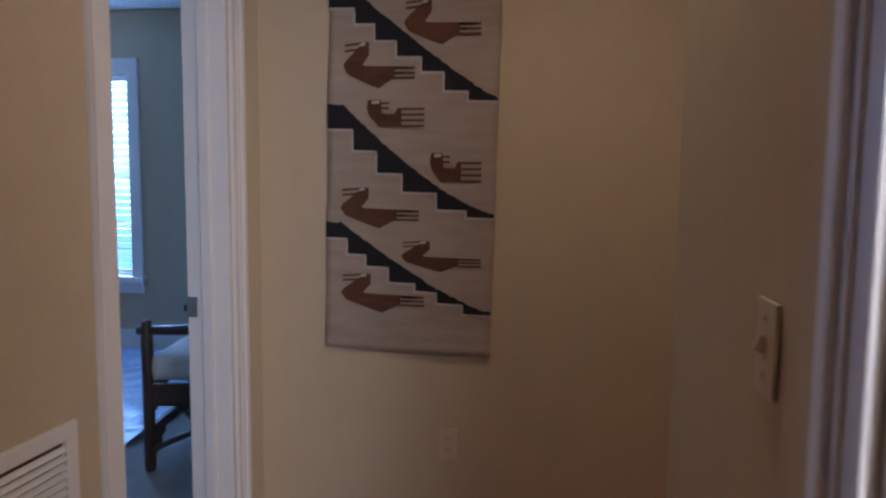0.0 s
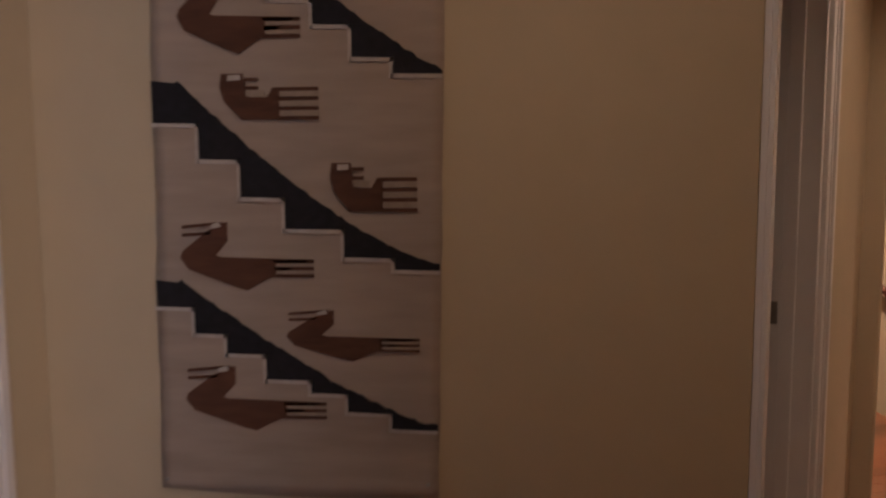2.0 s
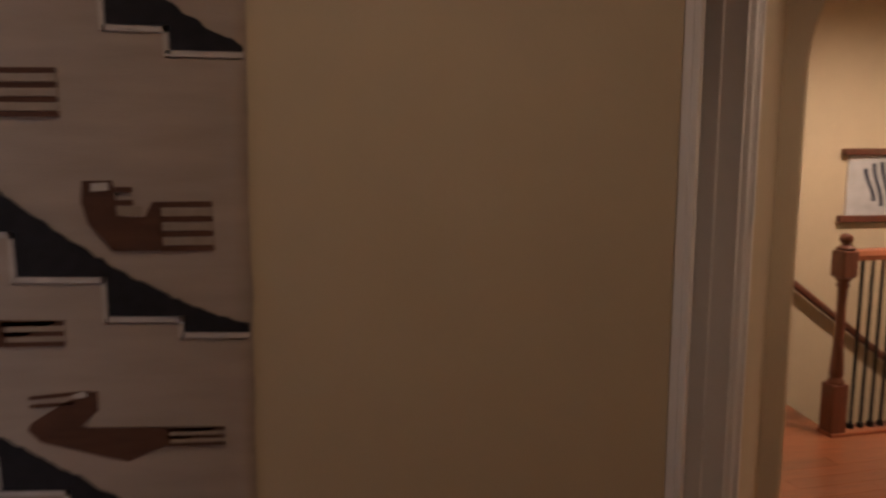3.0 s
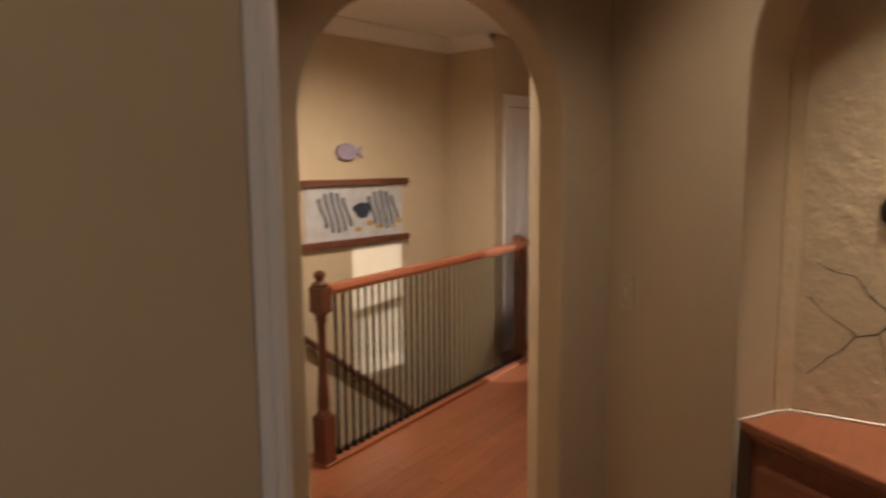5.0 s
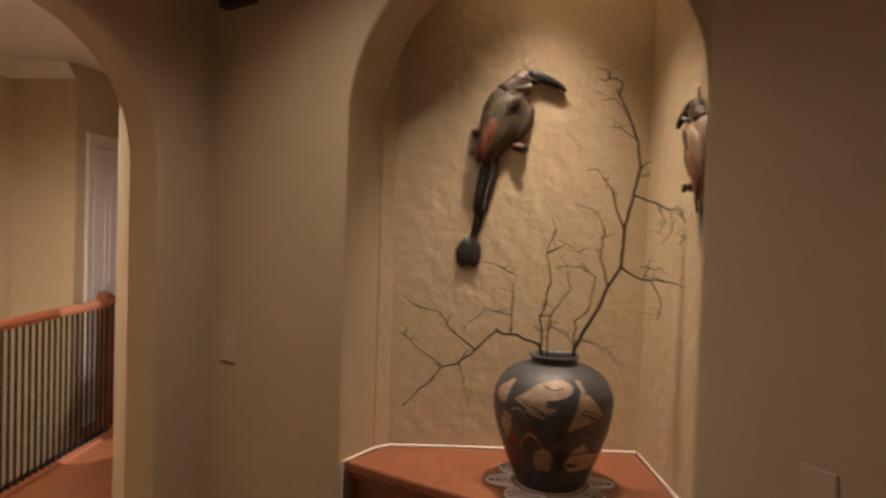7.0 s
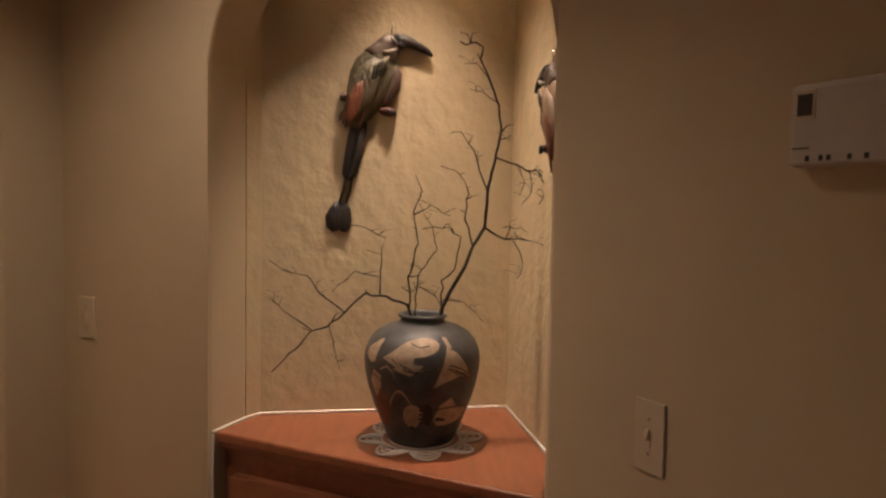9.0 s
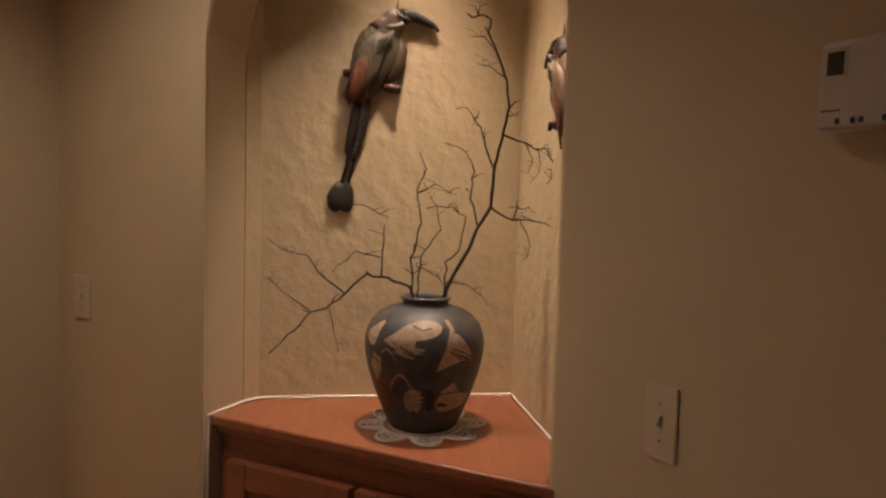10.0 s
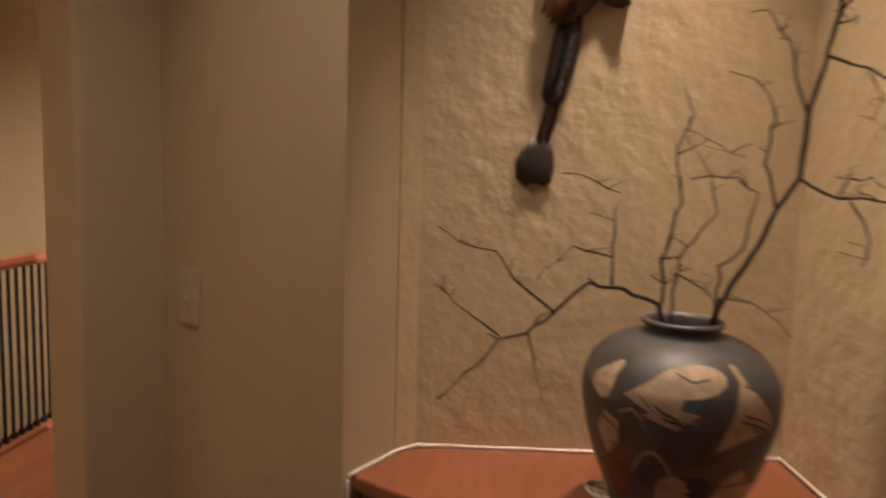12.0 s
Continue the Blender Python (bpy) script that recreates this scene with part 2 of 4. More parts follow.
def wall_with_opening(length, height, thick, u0, u1, top, rise, base=0.0):
    """A wall along x whose front is y = 0 and whose back is y = thick, with an opening whose head is an arch of that rise."""
    bm = bmesh.new()
    cols = 28 if rise else 1
    us = [u0 + (u1 - u0) * (0.5 - 0.5 * math.cos(math.pi * k / cols)) for k in range(cols + 1)]
    half, mid = (u1 - u0) / 2, (u0 + u1) / 2
    head = [top + (rise * math.sqrt(max(0.0, 1 - ((u - mid) / half) ** 2)) if rise else 0.0) for u in us]

    def quad(a, b, c, d):
        bm.faces.new([bm.verts.new(p) for p in (a, b, c, d)])

    for y in (0, thick):
        quad((0, y, base), (u0, y, base), (u0, y, top), (0, y, top))
        quad((0, y, top), (u0, y, top), (u0, y, height), (0, y, height))
        quad((u1, y, base), (length, y, base), (length, y, top), (u1, y, top))
        quad((u1, y, top), (length, y, top), (length, y, height), (u1, y, height))
        for k in range(cols):
            quad((us[k], y, head[k]), (us[k + 1], y, head[k + 1]), (us[k + 1], y, height), (us[k], y, height))
    for k in range(cols):
        quad((us[k], 0, head[k]), (us[k + 1], 0, head[k + 1]), (us[k + 1], thick, head[k + 1]), (us[k], thick, head[k]))
        quad((us[k], 0, height), (us[k + 1], 0, height), (us[k + 1], thick, height), (us[k], thick, height))
    for u in (u0, u1):
        quad((u, 0, base), (u, thick, base), (u, thick, top), (u, 0, top))
    for u in (0, length):
        quad((u, 0, base), (u, thick, base), (u, thick, top), (u, 0, top))
        quad((u, 0, top), (u, thick, top), (u, thick, height), (u, 0, height))
    bmesh.ops.remove_doubles(bm, verts=bm.verts, dist=1e-5)
    return bm


H = 2.56          # ceiling
E = (1.212, 0.0)  # end of the tapestry wall
DOORH = 35.3      # heading of the bathroom door's wall
NL, NR = (2.57, 0.095), (2.195, -0.694)  # front corners of the niche
BL, BR = (2.745, -0.003), (2.822, -0.708)  # inner corners of the niche
CORNER = (2.905, 0.64)

# ---- structure ----
def structure(name, bm, mat, m=None, bevel=0.0, label=""):
    return tagged(part(name, bm, mat, m=m, bevel=bevel), label, "", "", "structure")


structure("wall_north", prism([(-0.335, 0), (1.212, 0), (1.125, 0.12), (-0.335, 0.12)], 0, H, None), PAINT, label="beige painted hallway wall under a woven hanging")
west = structure("wall_west", wall_with_opening(3.2, H, 0.14, 2.41, 2.98, 2.05, 0.0), PAINT, m=pose(-0.195, -3.2, 0, 0, 0, 90), bevel=0.006, label="beige painted wall with a cased bedroom doorway")
structure("wall_east", prism([(1.058, -0.78), (1.185, -0.78), (1.165, -1.73), (1.045, -1.73)], 0, H), PAINT, bevel=0.012, label="beige painted wall end with a light switch")
structure("wall_east_rear", prism([(1.045, -2.42), (1.165, -2.42), (1.165, -3.2), (1.045, -3.2)], 0, H), PAINT)
structure("wall_east_head", box(1.045, 1.165, -2.42, -1.73, 2.05, H), PAINT)
structure("wall_south", wall_with_opening(3.035, H, 0.12, 1.685, 2.385, 2.1, 0.0), PAINT, m=pose(-0.335, -3.2, 0) @ Matrix.Translation((0, -0.12, 0)))
structure("wall_side_room", box(2.6, 2.7, -3.2, -1.2, 0, H), PAINT)
structure("window_apron", box(1.35, 2.05, -3.31, -3.21, 0.0, 0.8), TRIM)
# unseen panel, added to keep direct sun out of the side room
structure("side_sun_block", box(1.35, 2.05, -3.31, -3.29, 0.8, 2.1), TRIM)
doorwall = structure("wall_bathroom", wall_with_opening(1.40, H, 0.12, 0.075, 0.60, 2.05, 0.0), PAINT, m=along(E, DOORH), bevel=0.006, label="beige painted wall with a cased bathroom doorway")
LC = (1.954, 1.102)
archwall = structure("wall_arch", wall_with_opening(1.19, H, 0.16, 0.10, 0.935, 1.70, 0.415), PAINT, m=along(LC, 116.5), bevel=0.012, label="beige painted wall with a rounded archway to the stair hall")
structure("wall_switch", prism([CORNER, NL, (2.72, 0.05), (2.93, 0.30), (3.13, 0.61)], 0, H), PAINT, m=NB, label="beige painted wall beside the niche")
niche_len = (Vector(NL) - Vector(NR)).length
structure("wall_niche_front", wall_with_opening(niche_len + 0.05, H, 0.155, 0.025, niche_len + 0.022, 1.80, 0.41), PAINT,
          m=NB @ along((NL[0] + 0.0107, NL[1] + 0.0226), 205.4), bevel=0.012, label="beige plaster arch framing the lit display niche")
structure("wall_niche_back", prism([BL, BR, (2.952, -0.694), (2.88, 0.03)], 0, 2.529), PLASTER, m=NB, label="hand-textured beige plaster back of the niche")
structure("wall_niche_left", prism([(2.708, 0.031), (2.744, -0.0025), (2.86, 0.03), (2.75, 0.09)], 0, 2.529), PLASTER, m=NB, label="hand-textured beige plaster side of the niche")
structure("wall_niche_side", prism([(2.821, -0.7085), (2.333, -0.763), (2.337, -0.793), (2.92, -0.733), (2.92, -0.71)], 0, 2.529), PLASTER, m=NB, label="hand-textured beige plaster side of the niche")
structure("wall_thermostat", prism([NR, (2.324, -0.765), (2.336, -0.796), (2.94, -0.735), (2.94, -1.0), (0.965, -1.52), (0.965, -1.347)], 0, H), PAINT, m=NB, bevel=0.01, label="beige painted wall with switch and thermostat")
structure("niche_ceiling", box(2.1, 2.95, -0.8, 0.3, 2.53, 2.555), PLASTER, m=NB)

# stair hall
SH = 2.60
structure("wall_stair_north", box(1.0, 5.33, 3.40, 3.52, -3.0, SH), PAINT, label="beige wall above the staircase")
structure("wall_stair_east", prism([(5.32, 3.52), (5.32, 2.90), (7.6, 2.90), (7.6, 3.52)], -3.0, SH), PAINT, bevel=0.01, label="beige wall corner with a white panelled door")
structure("wall_stair_south", wall_with_opening(4.3, SH, 0.12, 2.15, 2.73, 2.29, 0.0), PAINT, m=pose(3.35, 1.08, 0))
# unseen bar and apron, sized to cut the sun into its patches
structure("sun_patch_bar", box(5.50, 6.08, 1.08, 1.20, 0.90, 1.23), TRIM)
structure("window_apron", box(5.50, 6.08, 1.08, 1.20, 0.0, 0.56), TRIM)
# added out of view: dims the upper part of the sun patch
structure("window_sun_dimmer", box(5.50, 6.08, 1.13, 1.131, 1.39, 2.29), SUN_DIMMER, label="unseen grey sheet dimming the sun at the upper window")
structure("wall_link", prism([(3.00, 0.66), (3.40, 1.08), (3.35, 1.20), (2.93, 0.80)], 0, H), PAINT)
structure("wall_stair_far", box(7.5, 7.62, 1.08, 2.90, 0, SH), PAINT)
structure("wall_landing", prism([(1.96, 1.22), (2.06, 1.20), (2.95, 3.40), (2.83, 3.40)], 0, SH), PAINT)
structure("wall_bath_back", prism([(0.2, 1.45), (1.95, 3.3), (1.88, 3.35), (0.1, 1.5)], 0, H), PAINT)
structure("wall_bath_side", box(0.1, 0.2, 0.12, 1.5, 0, H), PAINT)
structure("wall_bath_far", prism([(1.75, 3.2), (2.7, 2.55), (2.75, 2.62), (1.8, 3.3)], 0, H), PAINT)
structure("ceiling", prism([(-0.34, -3.3), (2.8, -3.3), (3.0, -2.4), (3.0, 0.7), (3.3, 1.1), (2.1, 1.35), (2.2, 3.4), (0.1, 3.4), (0.1, 0.1), (-0.34, 0.1)], H, H + 0.1), CEIL, label="white ceiling of the hallway")
structure("ceiling_stair", prism([(1.9, 1.22), (3.3, 1.08), (7.62, 1.08), (7.62, 3.52), (1.9, 3.52)], SH, SH + 0.1), CEIL, label="white ceiling of the stair hall")
structure("floor", prism([(-0.34, -3.3), (7.6, -3.3), (7.6, 2.90), (5.40, 2.90), (5.40, 2.66), (3.07, 2.31), (3.07, 3.40), (0.1, 3.40), (0.1, 0.1), (-0.34, 0.1)], -0.25, -0.014), FLOORWOOD, label="reddish cherry hardwood floor")


def crown(name, pts, m=None):
    """A cove moulding swept along a line of the ceiling: profile of steps."""
    bm = bmesh.new()
    prof = [(0, -0.11), (0.012, -0.11), (0.018, -0.095), (0.05, -0.06), (0.085, -0.02), (0.10, -0.012), (0.10, 0)]
    (x0, y0), (x1, y1) = pts
    d = Vector((x1 - x0, y1 - y0, 0)).normalized()
    n = Vector((d.y, -d.x, 0))
    rows = [[bm.verts.new(Vector((x, y, SH)) + n * a + Vector((0, 0, b))) for a, b in prof] for x, y in pts]
    for k in range(len(prof) - 1):
        bm.faces.new((rows[0][k], rows[0][k + 1], rows[1][k + 1], rows[1][k]))
    return structure(name, bm, CEIL)


crown("trim_crown", [(2.9, 3.399), (5.32, 3.399)])
crown("trim_crown_east", [(5.319, 3.40), (5.319, 2.90)])


# bedroom
structure("wall_bedroom_north", wall_with_opening(4.0, H, 0.14, 1.03, 1.90, 2.09, 0.0), PAINT, m=pose(-4.3, 2.5, 0), label="beige bedroom wall with a double-hung window")
structure("bedroom_window_apron", box(-3.27, -2.40, 2.5, 2.64, 0, 0.555), PAINT)
structure("wall_bedroom_west", box(-4.42, -4.3, -1.5, 2.64, 0, H), PAINT)
structure("wall_bedroom_south", box(-4.42, -0.335, -1.62, -1.5, 0, H), PAINT)
structure("wall_bedroom_east", box(-0.335, -0.22, 0.12, 2.64, 0, H), PAINT)
structure("ceiling_bedroom", box(-4.42, -0.33, -1.62, 2.64, H, H + 0.1), CEIL)
structure("floor_bedroom", box(-4.42, -0.335, -1.62, 2.64, -0.2, -0.004), CARPET, label="grey carpet partly under plastic sheeting")
structure("baseboard_bedroom", box(-4.3, -0.335, 2.482, 2.5, 0, 0.16, bev=0.004), TRIM)
structure("backdrop", box(-7.5, 1.5, 5.2, 5.25, -1.5, 5), DAY, label="bright bluish daylight outside the window")


def baseboard(a, deg, u0, u1, name="baseboard", frame_m=Matrix()):
    bm = box(u0, u1, -0.015, -0.001, 0, 0.10)
    box(u0, u1, -0.010, -0.001, 0.10, 0.125, bm)
    return structure(name, bm, TRIM, m=frame_m @ along(a, deg), bevel=0.003)


baseboard((-0.195, 0), 90, 0.0, 1.39)
baseboard(E, DOORH, 0.69, 1.32)
baseboard(LC, 116.5, 0.076, 0.098)
baseboard(LC, 116.5, 0.937, 1.05)
baseboard(CORNER, 211.6, 0.016, 0.60, frame_m=NB)
baseboard(NR, 242, 0.01, 1.0, frame_m=NB)
baseboard((-0.195, -3.2), 0, 0.0, 2.33)


def casing(name, length_u0, u1, top, m, thick=0.12, label="white painted door casing with a moulded edge"):
    """Door trim on the front of a wall: two stepped uprights and a head, with the jamb lining between them."""
    ob = thing(name, label, "door frame", m, kind="structure")
    w = 0.072
    for nm, a, b, s in (("casing_upright", length_u0 - w, length_u0 - 0.004, 1), ("casing_upright", u1 + 0.004, u1 + w, -1)):
        bm = box(a, b, -0.014, -0.0005, 0, top + w)
        lo, hi = (a, a + 0.022) if s == 1 else (b - 0.022, b)
        box(lo, hi, -0.024, -0.014, 0, top + w, bm)
        mid = (a + b) / 2
        box(mid - 0.006, mid + 0.004, -0.018, -0.014, 0, top, bm)
        part(nm, bm, TRIM, ob, bevel=0.003)
    part("casing_head", box(length_u0 - w, u1 + w, -0.022, -0.001, top + 0.004, top + w), TRIM, ob, bevel=0.004)
    for a, b in ((length_u0, length_u0 + 0.016), (u1 - 0.016, u1)):
        part("jamb", box(a, b, -0.002, thick + 0.002, 0, top), TRIM, ob, bevel=0.002)
    part("jamb_head", box(length_u0, u1, -0.002, thick + 0.002, top - 0.016, top + 0.003), TRIM, ob)
    for a, b in ((length_u0 + 0.016, length_u0 + 0.028), (u1 - 0.028, u1 - 0.016)):
        part("door_stop", box(a, b, thick * 0.38, thick * 0.38 + 0.034, 0, top - 0.016), TRIM, ob, bevel=0.002)
    return ob


dl1 = casing("door_1_frame", 2.41, 2.98, 2.05, pose(-0.195, -3.2, 0, 0, 0, 90), 0.14, "white painted bedroom door casing with a steel strike plate")
part("strike_plate", box(2.960, 2.9645, 0.108, 0.143, 0.87, 0.935), NICKEL, dl1, "steel strike plate", bevel=0.001)
dl2 = casing("door_2_frame", 0.075, 0.60, 2.05, along(E, DOORH), 0.12, "white painted bathroom door casing with a steel strike plate")
part("strike_plate", box(0.580, 0.5845, 0.088, 0.123, 0.985, 1.045), NICKEL, dl2, "steel strike plate", bevel=0.001)
dl3 = casing("door_3_frame", 0.0, 0.69, 2.05, pose(1.045, -1.73, 0, 0, 0, -90), 0.12, "white painted door casing beside the light switch")


def panel_door(name, w, h, m, label, knob=True):
    """A moulded two-panel door with an arched upper panel; front at y = 0."""
    ob = thing(name, label, "door", m, kind="structure")
    part("leaf", box(0, w, 0, 0.035, 0.01, h), TRIM, ob, bevel=0.002)
    for z0, z1, arch in ((0.16, 0.82, 0), (0.98, h - 0.2, 0.07)):
        pts = [(0.12, z0), (w - 0.12, z0)] + [(w - 0.12 - (w - 0.24) * k / 10, z1 + arch * math.sin(math.pi * k / 10)) for k in range(11)]
        part("panel", slab(pts, -0.006, 0.001), TRIM, ob, bevel=0.005)
        inner = [(w / 2 + (x - w / 2) * 0.82, (z0 + z1) / 2 + (z - (z0 + z1) / 2) * 0.88) for x, z in pts]
        part("raised_field", slab(inner, -0.012, -0.005), TRIM, ob, bevel=0.005)
    if knob:
        k = part("knob", lathe([(0.027, 0), (0.027, 0.006), (0.012, 0.01), (0.012, 0.03), (0.026, 0.042), (0.026, 0.055), (0.012, 0.064)], 20), NICKEL, ob, "satin nickel knob", True)
        k.matrix_basis = pose(0.07, -0.0, 0.95, 90)
    return ob


casing("door_4_frame", 0.0, 0.80, 2.06, pose(5.50, 2.90, 0), 0.02, "white door casing in the stair hall")
panel_door("door_4", 0.77, 2.03, pose(5.515, 2.890, 0), "closed white two-panel door in the stair hall")

# ---- bedroom window, blinds, chair ----
win = thing("window_1", "white double-hung window with grilles and open blinds", "window", pose(-3.27, 2.5, 0.57), kind="structure")
W, WH = 0.87, 1.52
for a, b, c, d in ((-0.095, -0.002, -0.002, WH), (W + 0.002, W + 0.095, -0.002, WH), (-0.095, W + 0.095, WH + 0.002, WH + 0.12)):
    part("window_frame", box(a, b, -0.022, -0.001, c, d), TRIM, win, bevel=0.004)
part("window_sill", box(-0.12, W + 0.12, -0.06, 0.02, -0.045, -0.002), TRIM, win, bevel=0.006)
part("window_apron", box(-0.095, W + 0.095, -0.02, -0.001, -0.13, -0.046), TRIM, win, bevel=0.004)
for z0, z1, y in ((0, WH / 2 + 0.02, 0.075), (WH / 2 - 0.02, WH, 0.105)):
    bm = box(0, 0.035, y, y + 0.03, z0, z1)
    box(W - 0.035, W, y, y + 0.03, z0, z1, bm)
    box(0, W, y, y + 0.03, z0, z0 + 0.045, bm)
    box(0, W, y, y + 0.03, z1 - 0.04, z1, bm)
    sash = part("sash", bm, TRIM, win)
    zm = (z0 + z1) / 2
    part("muntin", box(0.03, W - 0.03, y + 0.008, y + 0.024, zm - 0.008, zm + 0.008), TRIM, sash)
    for k in (1, 2):
        part("muntin", box(W * k / 3 - 0.008, W * k / 3 + 0.008, y + 0.008, y + 0.024, z0 + 0.04, z1 - 0.03), TRIM, sash)
blind = thing("window_blind", "white horizontal slat blind, slats open", "blind", pose(-3.27, 2.5, 0.57))
part("headrail", box(0.005, W - 0.005, 0.005, 0.06, WH - 0.05, WH - 0.003), TRIM, blind, bevel=0.003)
part("bottom_rail", box(0.008, W - 0.008, 0.012, 0.055, 0.004, 0.022), TRIM, blind, bevel=0.003)
slat_mesh = mesh_of("slat", box(0.008, W - 0.008, -0.024, 0.024, -0.0015, 0.0015), TRIM)
for k in range(27):
    sl = new("slat", slat_mesh)
    sl.parent = blind
    sl.matrix_basis = pose(0, 0.033, 0.05 + k * 0.0525, -14)
for k in (0.12, 0.36, 0.64, 0.88):
    part("ladder_cord", tube([(W * k, 0.008, 0.01), (W * k, 0.008, WH - 0.04)], 0.0016, 5), TRIM, blind)

sheeting = bmesh.new()
bmesh.ops.create_grid(sheeting, x_segments=90, y_segments=90, size=1)
for v in sheeting.verts:
    x, y = -2.75 + v.co.x * 1.5, 1.05 + v.co.y * 1.38
    q = Vector((x * 1.7, y * 1.9, 0.3))
    v.co = (x, y, 0.012 + 0.03 * abs(noise.noise(q * 1.6)) ** 0.7 + 0.02 * abs(noise.noise(q * 4.1)))
tagged(part("plastic_sheeting", sheeting, SHEET, smooth=True), "crumpled pale plastic sheeting spread on the bedroom floor", "sheeting")


def stepped_chair(name, m, label):
    """A dark wooden armchair: round posts, a stepped cut-out apron and rail, arms and a cushion."""
    ob = thing(name, label, "chair", m)
    for x, y, h in ((0, 0, 0.68), (0.56, 0, 0.68), (0, 0.55, 0.95), (0.56, 0.55, 0.95)):
        part("leg", lathe([(0.021, 0), (0.026, 0.02), (0.026, h - 0.02), (0.022, h), (0.012, h + 0.006)], 14), CHAIRWOOD, ob, m=pose(x, y, 0), smooth=True)
    for z0, n in ((0.40, 4), (0.20, 4)):
        for y in (0.0, 0.55):
            pts = [(0.0, z0), (0.0, z0 - 0.14)]
            for k in range(n):
                pts += [(0.03 + k * 0.04, z0 - 0.14 + k * 0.03), (0.03 + k * 0.04 + 0.04, z0 - 0.14 + k * 0.03)]
            back = [(0.56 - x, z) for x, z in pts[1:]][::-1]
            part("stepped_rail", slab(pts + back + [(0.56, z0)], y - 0.012, y + 0.012), CHAIRWOOD, ob, bevel=0.003)
    for x in (0.0, 0.56):
        part("arm", tube([(x, -0.04, 0.64), (x, 0.25, 0.645), (x, 0.55, 0.62)], [0.02, 0.026, 0.022], 10), CHAIRWOOD, ob, smooth=True)
        part("side_rail", box(x - 0.012, x + 0.012, 0, 0.55, 0.30, 0.40), CHAIRWOOD, ob, bevel=0.004)
        part("brace", tube([(x, 0.02, 0.10), (x, 0.53, 0.32)], 0.014, 8), CHAIRWOOD, ob)
    part("top_rail", box(0, 0.56, 0.535, 0.565, 0.78, 0.90), CHAIRWOOD, ob, bevel=0.006)
    part("cushion", box(-0.02, 0.58, 0.01, 0.53, 0.41, 0.53, bev=0.045), CUSHION, ob, "plump white seat cushion", True)
    return ob


stepped_chair("armchair", pose(-1.07, 1.05, 0, 0, 0, -80), "dark wooden armchair with stepped rails and white cushion")
stepped_chair("armchair", pose(-2.72, 1.05, 0, 0, 0, 205), "dark wooden armchair with white cushion on the plastic sheeting")
tagged(part("floor_mat", box(-2.35, -1.75, 0.75, 1.25, 0.045, 0.06, bev=0.003), GREYPLASTIC, m=pose(0, 0, 0, 0, 0, 8)), "flat grey cardboard piece lying on the plastic sheeting", "mat")


# ---- hallway wall fittings ----
def wall_plate(name, m, label, kind="switch", size=(0.072, 0.118)):
    """A cover plate whose back is y = 0 and which faces -y."""
    ob = thing(name, label, "light switch" if kind == "switch" else "outlet", m)
    w, h = size
    part("cover_plate", box(-w / 2, w / 2, -0.006, -0.0005, -h / 2, h / 2, bev=0.002), PLASTIC, ob)
    if kind == "switch":
        t = part("toggle", box(-0.004, 0.004, -0.016, -0.005, -0.009, 0.009, bev=0.002), PLASTIC, ob)
        t.matrix_basis = pose(0, 0.0, 0, -22)
        part("toggle_slot", box(-0.006, 0.006, -0.0068, -0.005, -0.013, 0.013), PLASTIC, ob)
        zs = (0.03, -0.03)
    else:
        for z in (0.02, -0.02):
            r = part("receptacle", box(-0.017, 0.017, -0.0085, -0.005, z - 0.014, z + 0.014, bev=0.0015), PLASTIC, ob)
            for x in (-0.006, 0.006):
                part("slot", box(x - 0.001, x + 0.001, -0.0092, -0.0085, z - 0.004, z + 0.005), SLOT, r)
        zs = (0,)
    for z in zs:
        part("screw", lathe([(0.003, 0), (0.003, 0.001), (0.001, 0.0014)], 10), NICKEL, ob, m=pose(0, -0.006, z, 90))
    return ob


wall_plate("wall_outlet", along((0.470, 0), 90, 0.425), "almond duplex outlet low on the hallway wall", "outlet", (0.062, 0.108))
wall_plate("light_switch", along((1.0475, -1.462), 180, 1.133), "almond toggle switch beside the white door casing", size=(0.064, 0.10))
wall_plate("light_switch", NB @ along((2.82, 0.502), 211.6, 1.163), "almond toggle switch beside the display niche")
wall_plate("light_switch", NB @ along((1.953, -0.8225), 242, 1.110), "almond toggle switch below the thermostat", size=(0.064, 0.124))

th = thing("thermostat", "grey plastic thermostat with a small dark display", "thermostat", NB @ along((1.7385, -0.9365), 242, 1.609))
TW, TH = 0.155, 0.108
part("housing", box(0, TW, -0.034, -0.001, -TH / 2, TH / 2, bev=0.008), GREYPLASTIC, th, smooth=False)
part("display_bezel", box(0.008, 0.036, -0.0352, -0.032, 0.006, 0.046, bev=0.001), PLASTIC, th, "pale display bezel")
part("display", box(0.012, 0.032, -0.0362, -0.034, 0.012, 0.040), LCD, th, "dark display")
part("lower_flap", box(0.004, TW - 0.004, -0.0356, -0.033, -0.050, -0.036, bev=0.001), GREYPLASTIC, th)
for k, x in enumerate((0.026, 0.044, 0.054, 0.080, 0.10)):
    part("button", box(x, x + 0.005, -0.0368, -0.035, -0.047, -0.040), SLOT, th)
part("label_line", box(0.006, 0.03, -0.0345, -0.0335, -0.031, -0.029), SLOT, th)

chime = thing("door_chime", "small brown wall box high beside the archway", "wall box", NB @ along((2.87, 0.585), 211.6, 2.185))
part("cover", box(0.06, 0.20, -0.04, -0.001, -0.03, 0.08, bev=0.006), UMBER, chime)

